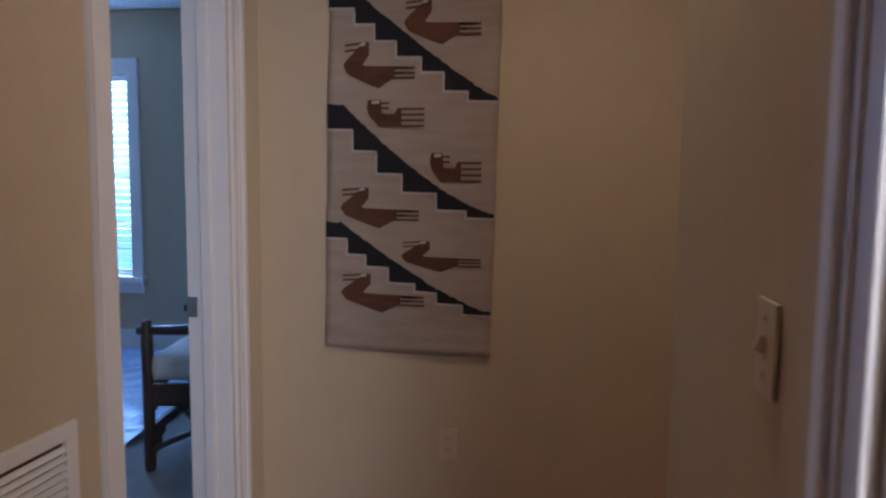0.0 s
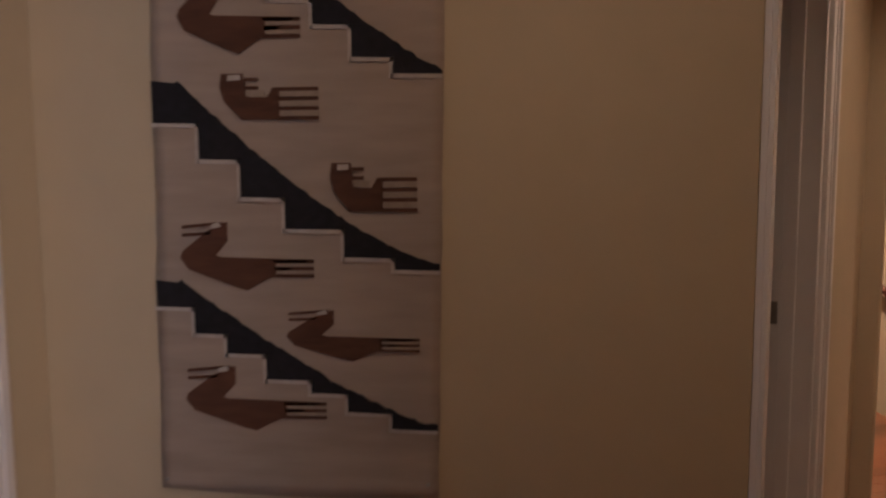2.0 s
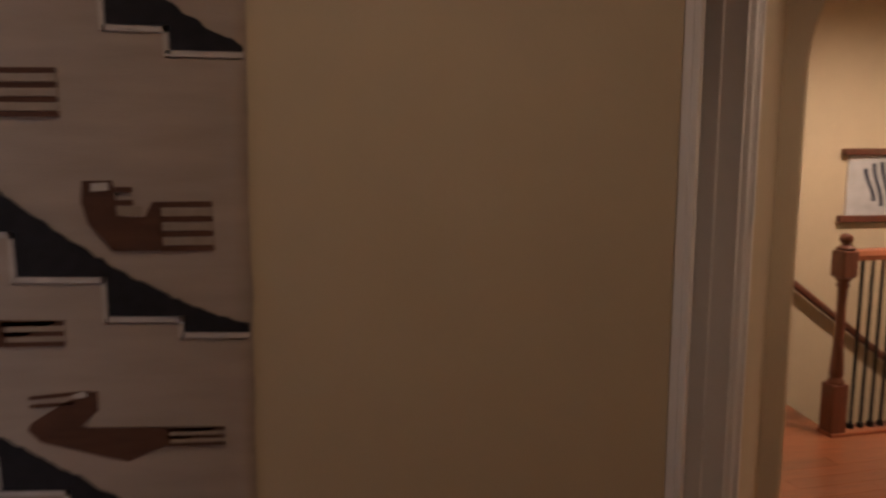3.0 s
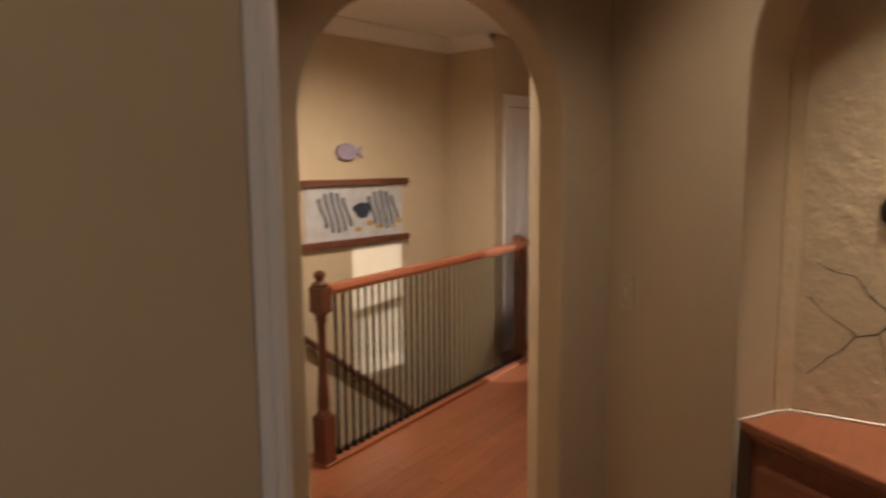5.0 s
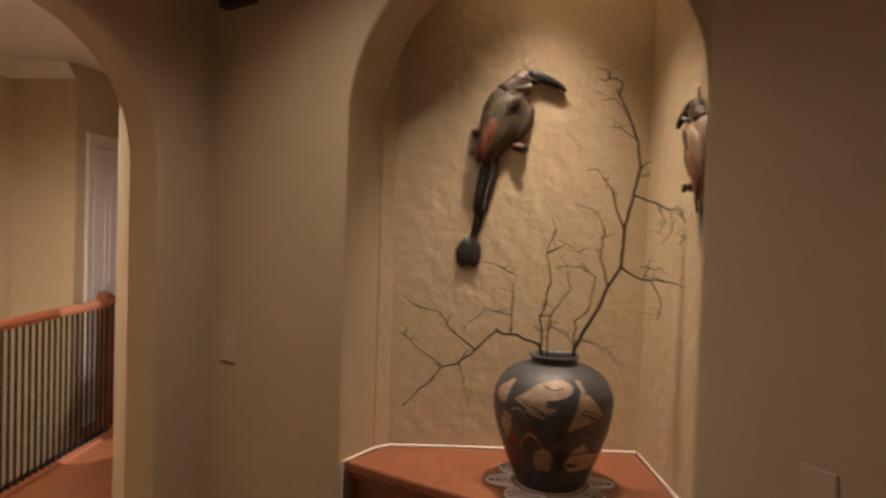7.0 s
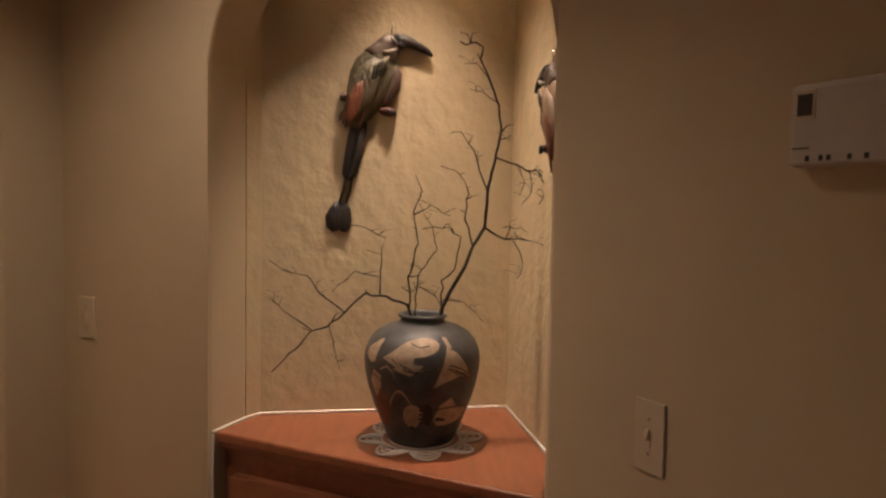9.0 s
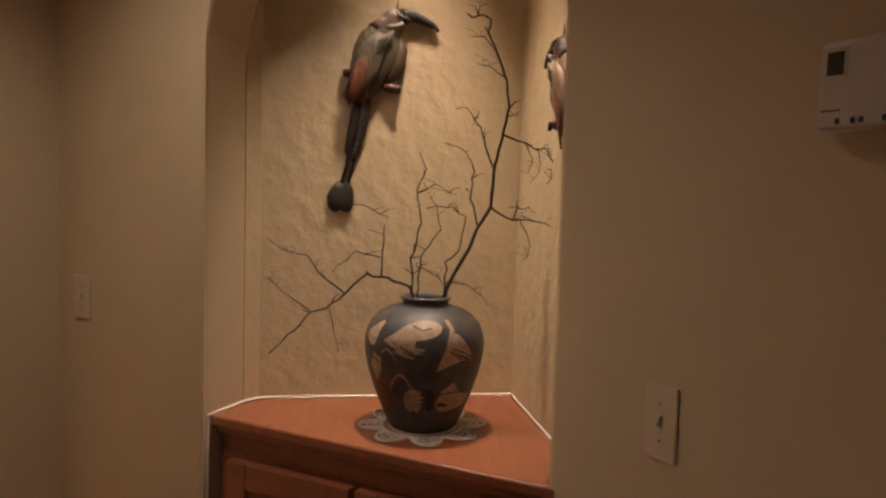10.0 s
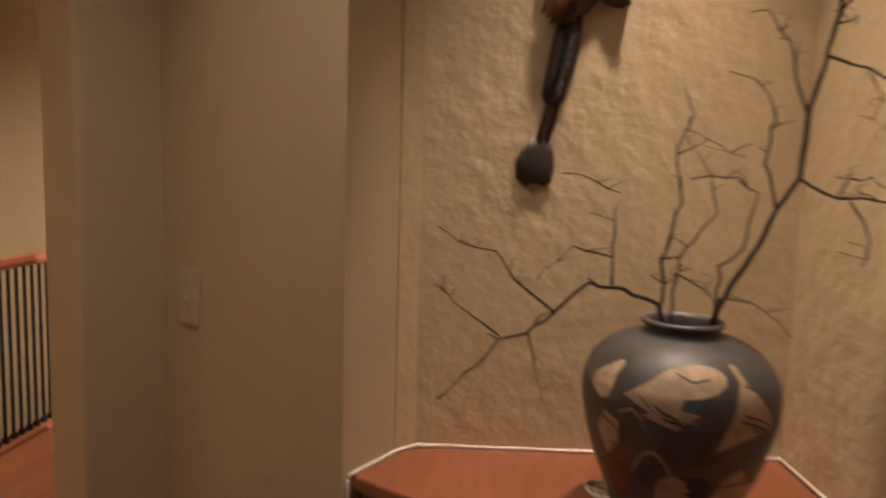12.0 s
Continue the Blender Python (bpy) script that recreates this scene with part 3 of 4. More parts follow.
grille = thing("return_grille", "white louvred return air grille low on the wall", "vent", pose(-0.195, -0.945, 0.79, 0, 0, 90))
for a, b, c, d in ((-0.5, 0, -0.035, 0), (-0.5, 0, -0.45, -0.415), (-0.5, -0.465, -0.415, -0.035), (-0.035, 0, -0.415, -0.035)):
    part("frame", box(a, b, -0.014, -0.001, c, d, bev=0.003), TRIM, grille)
part("backing", box(-0.465, -0.035, -0.003, -0.001, -0.415, -0.035), SLOT, grille)
lm = mesh_of("slat", box(-0.465, -0.035, -0.011, 0.004, -0.001, 0.001), TRIM)
for k in range(20):
    sl = new("slat", lm)
    sl.parent = grille
    sl.matrix_basis = pose(0, -0.006, -0.05 - k * 0.0185, 40)

# ---- woven hanging on the hallway wall ----
TAP_W, TAP_TOP, TAP_BOT = 0.568, 2.08, 0.742
tap = thing("woven_hanging", "long beige wool hanging with black steps and brown birds", "tapestry", pose(0.0, 0, 0))
cloth = bmesh.new()
NX, NZ = 24, 110
rows_v = []
for j in range(NZ + 1):
    z = TAP_BOT + (TAP_TOP - TAP_BOT) * j / NZ
    flare = 0.018 * (z - TAP_BOT)
    row = []
    for i in range(NX + 1):
        f = i / NX
        x = 0.039 + flare + f * TAP_W
        edge = 0.003 * noise.noise(Vector((f * 3, z * 14, 1))) + 0.004 * noise.noise(Vector((f, z * 4, 5)))
        sag = -0.010 * math.sin(math.pi * f) * (1 if j == 0 else 0) - 0.006 * f * (j == 0)
        y = -0.006 - 0.004 * noise.noise(Vector((f * 2, z * 2.5, 2))) - 0.012 * max(0, 1 - j / 6) * f * f
        row.append(cloth.verts.new((x + edge, y, z + sag)))
    rows_v.append(row)
for a, b in zip(rows_v, rows_v[1:]):
    for i in range(NX):
        cloth.faces.new((a[i], a[i + 1], b[i + 1], b[i]))
cl = part("cloth", cloth, CLOTH, tap, "beige striped wool weave", True)
so = cl.modifiers.new("thickness", "SOLIDIFY")
so.thickness, so.offset = 0.005, 0.0


def tap_x(f, z):
    flare = 0.018 * (z - TAP_BOT)
    return 0.039 + flare + f * TAP_W


def flat(shapes, name, mat, lift, label=""):
    """Woven colour areas: thin pieces that stand a hair in front of the cloth."""
    bm = bmesh.new()
    for pts in shapes:
        slab(pts, -0.0095 - lift - 0.0022, -0.0095 - lift, bm)
    return part(name, bm, mat, tap, label)


def stepped_band(zl, zr, stops, lows, bow):
    """A black band falling from left to right: ragged slope above, steps edged in white below."""
    cols = []
    for k in range(len(stops) - 1):
        cols.append((stops[k], stops[k + 1], lows[k]))
    black, white = [], []

    def slope(f):
        if f < 0.09:
            return zl - 0.006 * f / 0.09
        q = (f - 0.09) / 0.91
        return zl + (zr + 0.003 - zl) * (1 - (1 - q) ** bow) + 0.005 * noise.noise(Vector((f * 46, zl * 9, 0))) + 0.003 * noise.noise(Vector((f * 130, zl * 5, 3)))

    for a, b, low in cols:
        n = max(4, int((b - a) * 90))
        top = [(a + (b - a) * q / n) for q in range(n + 1)]
        pts = [(tap_x(a, low), low), (tap_x(b, low), low - 0.002)] + [(tap_x(f, low), max(slope(f), low + 0.002)) for f in reversed(top)]
        black.append(pts)
        white.append([(tap_x(a, low) - 0.004, low - 0.008), (tap_x(b, low), low - 0.010), (tap_x(b, low), low - 0.002), (tap_x(a, low) - 0.004, low)])
    for (a, b, low), (_, _, nxt) in zip(cols, cols[1:]):
        white.append([(tap_x(b, low) - 0.008, nxt - 0.008), (tap_x(b, low), nxt - 0.008), (tap_x(b, low), low - 0.002), (tap_x(b, low) - 0.008, low - 0.002)])
    flat(black, "black_steps", BLACKWOOL, 0.0008, "black stepped wool band")
    flat(white, "white_edging", WHITEWOOL, 0.0, "off-white stepped outline")


stepped_band(1.955, 1.571, [0, 0.16, 0.28, 0.41, 0.557, 0.69, 0.83, 0.995], [1.871, 1.818, 1.763, 1.711, 1.662, 1.600, 1.568], 1.15)
stepped_band(1.561, 1.201, [0, 0.16, 0.305, 0.46, 0.665, 0.84, 0.995], [1.480, 1.409, 1.335, 1.273, 1.217, 1.193], 1.4)
stepped_band(1.171, 0.877, [0, 0.135, 0.25, 0.39, 0.55, 0.68, 0.835, 0.995], [1.118, 1.064, 1.024, 0.972, 0.945, 0.907, 0.874], 1.3)


def woven_bird(f, z, size, tall=1.0, turned=False):
    """A stylised woven bird: head, neck, body, tail bars and bill bars. f, z: its head's front."""
    x = tap_x(f, z)
    s = size

    def at(pts):
        return [(x + a * s, z + b * s * tall) for a, b in pts]

    if not turned:
        body = at([(0.30, 0.04), (0.36, 0.05), (0.36, -0.09), (0.27, -0.20), (0.30, -0.215), (0.98, -0.235), (0.62, -0.40), (0.50, -0.47), (0.40, -0.44), (0.06, -0.31), (0.0, -0.22), (0.02, -0.17), (0.19, -0.03)])
        bars = [at([(0.02, 0.0), (0.32, 0.03), (0.32, 0.055), (0.02, 0.025)]), at([(0.02, -0.06), (0.24, -0.045), (0.24, -0.02), (0.02, -0.035)])]
        bars += [at([(0.70, -0.235 - k * 0.055), (1.0, -0.235 - k * 0.055), (1.0, -0.26 - k * 0.055), (0.70, -0.26 - k * 0.055)]) for k in range(3)]
        eye = at([(0.235, 0.03), (0.30, 0.055), (0.315, 0.015), (0.245, 0.0)])
        pale = [at([(0.72, -0.262), (1.0, -0.262), (1.0, -0.288), (0.72, -0.288)]), at([(0.72, -0.317), (1.0, -0.317), (1.0, -0.343), (0.72, -0.343)])]
    else:
        body = at([(0.02, 0.0), (0.22, 0.0), (0.24, -0.06), (0.24, -0.14), (0.30, -0.17), (0.44, -0.17), (0.50, -0.10), (0.56, -0.10), (0.56, -0.33), (0.20, -0.33), (0.04, -0.20), (0.0, -0.10)])
        bars = [at([(0.24, -0.03 - k * 0.06), (0.36, -0.03 - k * 0.06), (0.36, -0.055 - k * 0.06), (0.24, -0.055 - k * 0.06)]) for k in range(2)]
        bars += [at([(0.54, -0.10 - k * 0.069), (0.92, -0.10 - k * 0.069), (0.92, -0.126 - k * 0.069), (0.54, -0.126 - k * 0.069)]) for k in range(4)]
        eye = at([(0.08, -0.012), (0.20, -0.008), (0.20, -0.045), (0.08, -0.05)])
        pale = [at([(0.56, -0.128 - k * 0.069), (0.92, -0.128 - k * 0.069), (0.92, -0.166 - k * 0.069), (0.56, -0.166 - k * 0.069)]) for k in range(3)]
        pale.append(at([(0.25, -0.12), (0.42, -0.12), (0.42, -0.165), (0.25, -0.165)]))
    flat([body] + bars, "woven_bird", BROWNWOOL, 0.0004, "brown wool bird figure")
    flat([eye], "woven_eye", WHITEWOOL, 0.0011)
    for p in pale:
        flat([p], "woven_stripe", PALEWOOL, 0.0011)


for f, z, sz, tl, tn in ((0.445, 1.874, 0.25, 1.1, False), (0.09, 1.744, 0.24, 1.2, False), (0.235, 1.572, 0.21, 1.27, True), (0.615, 1.400, 0.184, 1.55, True),
                         (0.085, 1.273, 0.268, 0.97, False), (0.46, 1.102, 0.265, 0.74, False), (0.095, 0.985, 0.287, 0.88, False)):
    woven_bird(f, z, sz, tl, tn)
for f in (0.03, 0.965):
    part("pin", lathe([(0.004, 0), (0.004, 0.002), (0.001, 0.004)], 10), NICKEL, tap, "small metal pin", m=pose(tap_x(f, 0.76), -0.02, 0.765, 90))

# ---- niche cabinet ----
cab = thing("corner_cabinet", "reddish cherry corner cabinet with a polished wooden top", "cabinet", NB)
top_out = [(2.592, 0.082), (2.706, 0.025), (2.743, -0.007), (2.818, -0.704), (2.338, -0.757), (2.200, -0.692), (2.168, -0.700)]
part("countertop", prism(top_out, 0.877, 0.905), WOOD, cab, "reddish cherry top", bevel=0.006)
part("edge_moulding", prism([(2.600, 0.070), (2.700, 0.020), (2.738, -0.014), (2.812, -0.700), (2.340, -0.752), (2.215, -0.690), (2.186, -0.690)], 0.857, 0.877), WOOD, cab, bevel=0.005)
part("body", prism([(2.610, 0.060), (2.695, 0.012), (2.733, -0.02), (2.805, -0.698), (2.342, -0.749), (2.222, -0.688)], 0.0, 0.857), WOOD, cab, bevel=0.003)
front = cab.matrix_basis.inverted() @ NB @ along((2.606, 0.056), 207.4)
for k in range(2):
    u0 = 0.035 + k * 0.375
    d = part("door", box(u0, u0 + 0.36, -0.020, -0.001, 0.10, 0.80), WOOD, cab, "raised-panel cherry door", m=front, bevel=0.004)
    for a, b, c, e in ((u0, u0 + 0.06, 0.10, 0.80), (u0 + 0.30, u0 + 0.36, 0.10, 0.80), (u0 + 0.0605, u0 + 0.2995, 0.10, 0.16), (u0 + 0.0605, u0 + 0.2995, 0.735, 0.80)):
        part("stile", box(a, b, -0.030, -0.0195, c, e), WOOD, d, bevel=0.003)
    part("raised_panel", box(u0 + 0.085, u0 + 0.275, -0.028, -0.0195, 0.185, 0.71), WOOD, d, bevel=0.009)
    part("knob", lathe([(0.008, 0), (0.007, 0.012), (0.014, 0.02), (0.012, 0.03), (0.004, 0.033)], 16), NICKEL, d, "small metal knob", True, m=pose(u0 + (0.33 if k == 0 else 0.03), -0.030, 0.62, 90))
bead = [(x, y, 0.907) for x, y in ((2.582, 0.089), (2.708, 0.0275), (2.7445, -0.0045), (2.8205, -0.7065), (2.336, -0.7595))]
part("caulk_line", tube(bead, 0.0042, 6), CAULK, cab, "white caulk line along the wall")
part("caulk_line", tube([(2.583, 0.088, 0.02), (2.583, 0.088, 0.90)], 0.004, 6), CAULK, cab)

# ---- vase with branches on a lace doily ----
VX, VY, VZ = 2.540, -0.447, 0.907
PROFILE = [(0.076, 0.0), (0.083, 0.004), (0.089, 0.02), (0.104, 0.06), (0.120, 0.105), (0.133, 0.15), (0.1415, 0.195), (0.1435, 0.225), (0.140, 0.25), (0.130, 0.275),
           (0.112, 0.296), (0.088, 0.311), (0.066, 0.318), (0.056, 0.322), (0.053, 0.327), (0.055, 0.332), (0.060, 0.335), (0.061, 0.339), (0.058, 0.343), (0.052, 0.342), (0.048, 0.335), (0.047, 0.30), (0.06, 0.27)]
vase = thing("painted_vase", "dark slate clay vase with tan painted flowers, on lace", "vase", NB @ pose(VX, VY, VZ + 0.003) @ Matrix.Diagonal((1.02, 1.02, 0.925, 1)))
part("body", lathe(PROFILE, 64), CLAY, vase, "slate-grey clay body", True)


def vase_r(z):
    for (r0, z0), (r1, z1) in zip(PROFILE, PROFILE[1:]):
        if z0 <= z <= z1:
            return r0 + (r1 - r0) * (z - z0) / max(1e-6, z1 - z0)
    return 0.06


def slip(shapes, mat, label="", lift=0.0009):
    """Painted areas as a thin layer of slip on the vase. Shapes in degrees round it (right is positive from the front) and height."""
    for pts in shapes:
        bm = bmesh.new()
        own = bmesh.new()
        own.faces.new([own.verts.new((math.radians(a) * 0.14, 0, z)) for a, z in pts])
        bmesh.ops.triangulate(own, faces=own.faces[:])
        for _ in range(3):
            bmesh.ops.subdivide_edges(own, edges=[e for e in own.edges if e.calc_length() > 0.012], cuts=1)
            bmesh.ops.triangulate(own, faces=own.faces[:])
        for v in own.verts:
            th, z = v.co.x / 0.14, v.co.z
            r = vase_r(z) + lift
            v.co = (-r * math.cos(th), -r * math.sin(th), z)
        joined(bm, own)
        part("painted_motif", bm, mat, vase, label, True)


def oval(a, z, ra, rz, n=14, tilt=0.0, cut=(0, 360)):
    out = []
    for k in range(n):
        q = radians(cut[0] + (cut[1] - cut[0]) * k / (n - (cut[1] - cut[0] < 360)))
        da, dz = ra * math.cos(q), rz * math.sin(q)
        ct, st = math.cos(radians(tilt)), math.sin(radians(tilt))
        out.append((a + da * ct - dz * 400 * st, z + dz * ct + da / 400 * st))
    return out


slip([oval(-5, 0.275, 22, 0.022, tilt=8), [(-42, 0.245), (-22, 0.282), (-8, 0.262), (-10, 0.236), (-26, 0.226)], [(-30, 0.22), (-12, 0.205), (0, 0.232), (-18, 0.24)]], TANCLAY, "tan painted flower")
slip([[(24, 0.275), (34, 0.262), (44, 0.228), (50, 0.195), (36, 0.20), (22, 0.19), (10, 0.175), (14, 0.205)], [(22, 0.298), (27, 0.298), (30, 0.272), (25, 0.272)]], TANCLAY, "tan painted flower")
slip([oval(-12, 0.095, 11, 0.034, tilt=-12), [(12, 0.085), (18, 0.125), (30, 0.145), (40, 0.115), (58, 0.102), (56, 0.078), (36, 0.066), (18, 0.066)]], TANCLAY, "tan painted leaves")
slip([[(-68, 0.262), (-52, 0.29), (-48, 0.286), (-60, 0.252), (-52, 0.232), (-58, 0.226), (-70, 0.245)], [(-62, 0.175), (-54, 0.21), (-44, 0.20), (-46, 0.16), (-56, 0.135)]], TANCLAY, "tan painted leaf")
slip([[(-60, 0.13), (-48, 0.165), (-38, 0.15), (-40, 0.10), (-50, 0.05), (-62, 0.06)], [(44, 0.205), (54, 0.215), (50, 0.18), (42, 0.185)], [(-34, 0.15), (-22, 0.16), (-26, 0.145)]], REDCLAY, "dark red painted area")
slip([[(a - 1.0, z - 0.004), (a + 7, z + 0.002), (a + 7, z + 0.006), (a - 1.0, z + 0.002)] for a, z in ((-3, 0.075), (-3.5, 0.088), (-3.5, 0.101), (-3, 0.114), (-1, 0.125))] + [oval(6, 0.098, 5, 0.032)], BLACKCLAY, "black painted fringe", 0.0016)
stalk = [(-38 + k * 3.0, 0.118 + 0.045 * math.sin(k / 9 * math.pi)) for k in range(10)]
slip([[(a, z - 0.003), (a + 3.2, z2 - 0.003), (a + 3.2, z2 + 0.004), (a, z + 0.004)] for (a, z), (_, z2) in zip(stalk, stalk[1:])], TANCLAY)
slip([[(a, z), (a + 13, z - 0.012 + 0.002 * k), (a + 13, z - 0.015 + 0.002 * k), (a, z - 0.003)] for k, (a, z) in enumerate(((-24, 0.236), (-22, 0.229), (-19, 0.222), (28, 0.215), (30, 0.208), (33, 0.20)))], BLACKCLAY, "", 0.0017)



def stroke(pts, w=0.0035):
    """A painted line of even width as short quads."""
    return [[(a, z - w / 2), (b, y - w / 2), (b, y + w / 2), (a, z + w / 2)] for (a, z), (b, y) in zip(pts, pts[1:])]


for k in range(4):
    slip(stroke([(-36 + 4 * k, 0.252 - 0.004 * k), (-28 + 4 * k, 0.232 - 0.003 * k), (-16 + 4 * k, 0.222 - 0.002 * k), (-6 + 3 * k, 0.220)], 0.0026), BLACKCLAY if k % 2 else TANCLAY, "", 0.0018)
slip(stroke([(8, 0.113), (28, 0.117), (54, 0.116)], 0.0035) + [oval(18, 0.086, 4, 0.006), oval(24, 0.083, 3, 0.005), oval(-13, 0.062, 3, 0.006)], BLACKCLAY, "", 0.0018)
slip(stroke([(24, 0.232), (34, 0.224), (45, 0.208)], 0.003) + stroke([(22, 0.224), (33, 0.215), (43, 0.20)], 0.003) + stroke([(-14, 0.286), (-4, 0.276), (6, 0.281)], 0.003), BLACKCLAY, "", 0.0018)
slip(stroke([(-36, 0.185), (-28, 0.172), (-20, 0.166)], 0.004) + stroke([(-56, 0.20), (-46, 0.188), (-42, 0.17)], 0.004) + stroke([(-48, 0.04), (-40, 0.09), (-36, 0.125)], 0.004), REDCLAY, "", 0.0012)
slip(stroke([(-44, 0.215), (-36, 0.226), (-30, 0.214), (-28, 0.196)], 0.004), TANCLAY, "", 0.0012)

doily = thing("lace_doily", "white crocheted lace doily with pointed scallops under the vase", "doily", NB @ pose(VX, VY, VZ - 0.0005) @ Matrix.Diagonal((0.96, 0.96, 1, 1)))
lace = bmesh.new()
for r in (0.085, 0.103):
    tube([(r * math.cos(a), r * math.sin(a), 0.001) for a in [2 * math.pi * k / 60 for k in range(61)]], 0.0022, 5, lace)
for k in range(8):
    c = 2 * math.pi * k / 8 + 0.08
    for grow, rad in ((1.0, 0.0034), (0.68, 0.0022), (0.36, 0.002)):
        loop = []
        for q in range(25):
            a = -1 + 2 * q / 24
            rr = 0.103 + 0.060 * grow * (1 - abs(a) ** 1.7)
            loop.append((rr * math.cos(c + a * 0.385 * (0.6 + 0.4 * grow)), rr * math.sin(c + a * 0.385 * (0.6 + 0.4 * grow)), 0.001))
        tube(loop, rad, 5, lace)
    for a in (-0.26, -0.1, 0.1, 0.26):
        r1 = 0.103 + 0.060 * (1 - abs(a / 0.385) ** 1.7)
        tube([(0.104 * math.cos(c + a * 0.6), 0.104 * math.sin(c + a * 0.6), 0.001), (r1 * math.cos(c + a), r1 * math.sin(c + a), 0.001)], 0.0016, 5, lace)
part("lace", lace, LACE, doily, "white crocheted thread", True)

br = thing("dry_branches", "bare dark curling twigs arranged in the clay vase", "branches", NB @ pose(VX, VY, VZ + 0.335))


def branch(pts, r0, lean=0.0, wiggle=0.75, shoots=3):
    """One twig: points are centimetres to the right and up of the vase's mouth; lean: metres towards the viewer at the tip."""
    fine = []
    for (a, b), (c, d) in zip(pts, pts[1:]):
        n = max(2, int(math.hypot(c - a, d - b) / 1.6))
        fine += [(a + (c - a) * q / n, b + (d - b) * q / n) for q in range(n)]
    fine.append(pts[-1])
    out, rad = [], []
    for k, (a, b) in enumerate(fine):
        f = k / (len(fine) - 1)
        w = wiggle * min(1, 3 * f)
        out.append((-lean * f + 0.01 * noise.noise(Vector((a * 0.2, b * 0.2, 3))), -(a + w * noise.noise(Vector((a * 0.5, b * 0.5, 7)))) / 100, (b + w * noise.noise(Vector((a * 0.5, b * 0.5, 9)))) / 100))
        rad.append(r0 * 1.12 * (1 - 0.62 * f) * (1 + 0.16 * noise.noise(Vector((a, b, 4)))))
    part("twig", tube(out, rad, 6), TWIG, br, smooth=True)
    for q in range(shoots + 2):
        k = int(len(fine) * (0.3 + 0.65 * random.random()))
        k = min(k, len(fine) - 2)
        a, b = fine[k]
        th = random.uniform(0.1, 3.0)
        ln = random.uniform(1.5, 4.0)
        s = random.choice((-1, 1))
        mid = (a + s * ln * 0.6 * math.cos(th), b + ln * 0.6 * abs(math.sin(th)))
        p0 = out[k]
        part("twig", tube([p0, (p0[0] - 0.006, -mid[0] / 100, mid[1] / 100), (p0[0] - 0.004, -(mid[0] + s * ln * 0.5) / 100, (mid[1] + ln * 0.12) / 100)], [rad[k] * 0.7, rad[k] * 0.55, 0.0006], 5), TWIG, br, smooth=True)


branch([(3.8, -12), (4.8, 0), (6.8, 4), (10.2, 10.2), (12.2, 15.6), (15.2, 20.4), (15.6, 29.3), (17.4, 37.4), (18.8, 44.2), (18, 51), (15.6, 57), (13.3, 62), (13.9, 65), (12, 66.3), (9.5, 65.6), (8, 66.4)], 0.0047, 0.0, 0.3, 2)
branch([(15.4, 20.2), (20.4, 17.3), (25.2, 17.7), (28, 17), (32, 15)], 0.0024, 0.03)
branch([(22.5, 17.2), (24.8, 12.9), (24.6, 10), (23.2, 8)], 0.0017, 0.03, shoots=1)
branch([(20.6, 17.3), (21.5, 20.2), (24, 20.6), (25.5, 19)], 0.0016, 0.03, shoots=1)
branch([(17.6, 38), (21, 36.8), (25, 35), (28.3, 35), (29.7, 30), (28.3, 26.5)], 0.0021, 0.02, shoots=4)
branch([(23, 36), (24.8, 32), (23.6, 29)], 0.0014, 0.02, shoots=1)
branch([(28, 34.8), (31, 32), (32.5, 28), (30.5, 25)], 0.0014, 0.02, shoots=2)
branch([(26, 35.2), (26.8, 31), (25.8, 27.5), (24.2, 26)], 0.0012, 0.02, shoots=1)
branch([(15.7, 29.5), (13.3, 34.7), (12, 39.5), (8.4, 44.2), (6, 43.5)], 0.0022, 0.02, shoots=3)
branch([(15.2, 57.5), (12.5, 61), (9, 61)], 0.0014, 0.0, shoots=1)
branch([(18, 51.5), (14, 54), (10.5, 54.4)], 0.0014, 0.01, shoots=2)
branch([(18.6, 42.5), (21.3, 43.6), (20.5, 42)], 0.0013, 0.0, shoots=0)
branch([(-2.4, -10), (-3.4, 0), (-3.8, 7.5), (-1.6, 16.3), (-2.7, 23.8), (-0.7, 29.3), (-2.4, 33.3)], 0.0029, 0.02, shoots=4)
branch([(-1.4, -8), (-2, 0.7), (-1.4, 8.2), (3, 15), (2, 20.4), (-0.7, 23.8)], 0.0022, 0.04, shoots=3)
branch([(-2.6, 23.4), (1.5, 25.5), (6.5, 23)], 0.0017, 0.03, shoots=3)
branch([(3.2, -10), (4.4, 0), (4.8, 6.8), (8.4, 11.6), (8.8, 17.7), (6, 20.4), (-0.7, 20)], 0.0027, 0.02, shoots=3)
branch([(12.2, 15.6), (10.2, 22.4), (10.6, 30.6), (7.5, 34.7), (4, 35)], 0.0022, 0.02, shoots=3)
branch([(-1.5, 5.5), (2.5, 3.5), (4, 1)], 0.0016, 0.02, shoots=1)
branch([(6, 2), (10, 1.5), (13, -0.8), (14.5, -2.5)], 0.0014, 0.03, shoots=1)
branch([(-1.5, -6), (-4, 0.6), (-9.5, 2.7), (-14.7, 3.7), (-19.7, -1.4), (-23.8, -4.8), (-27.9, -6), (-31.3, -10.2), (-37, -16)], 0.0036, 0.03, shoots=2)
branch([(-10.9, 3), (-10.9, 7.5), (-10.2, 17), (-15, 19.7), (-19, 20.4)], 0.0024, -0.06, shoots=1)
branch([(-19.7, -1.4), (-25.8, 3.4), (-28.6, 7.5), (-34.7, 9.1), (-38, 11.6)], 0.0022, 0.02, shoots=3)
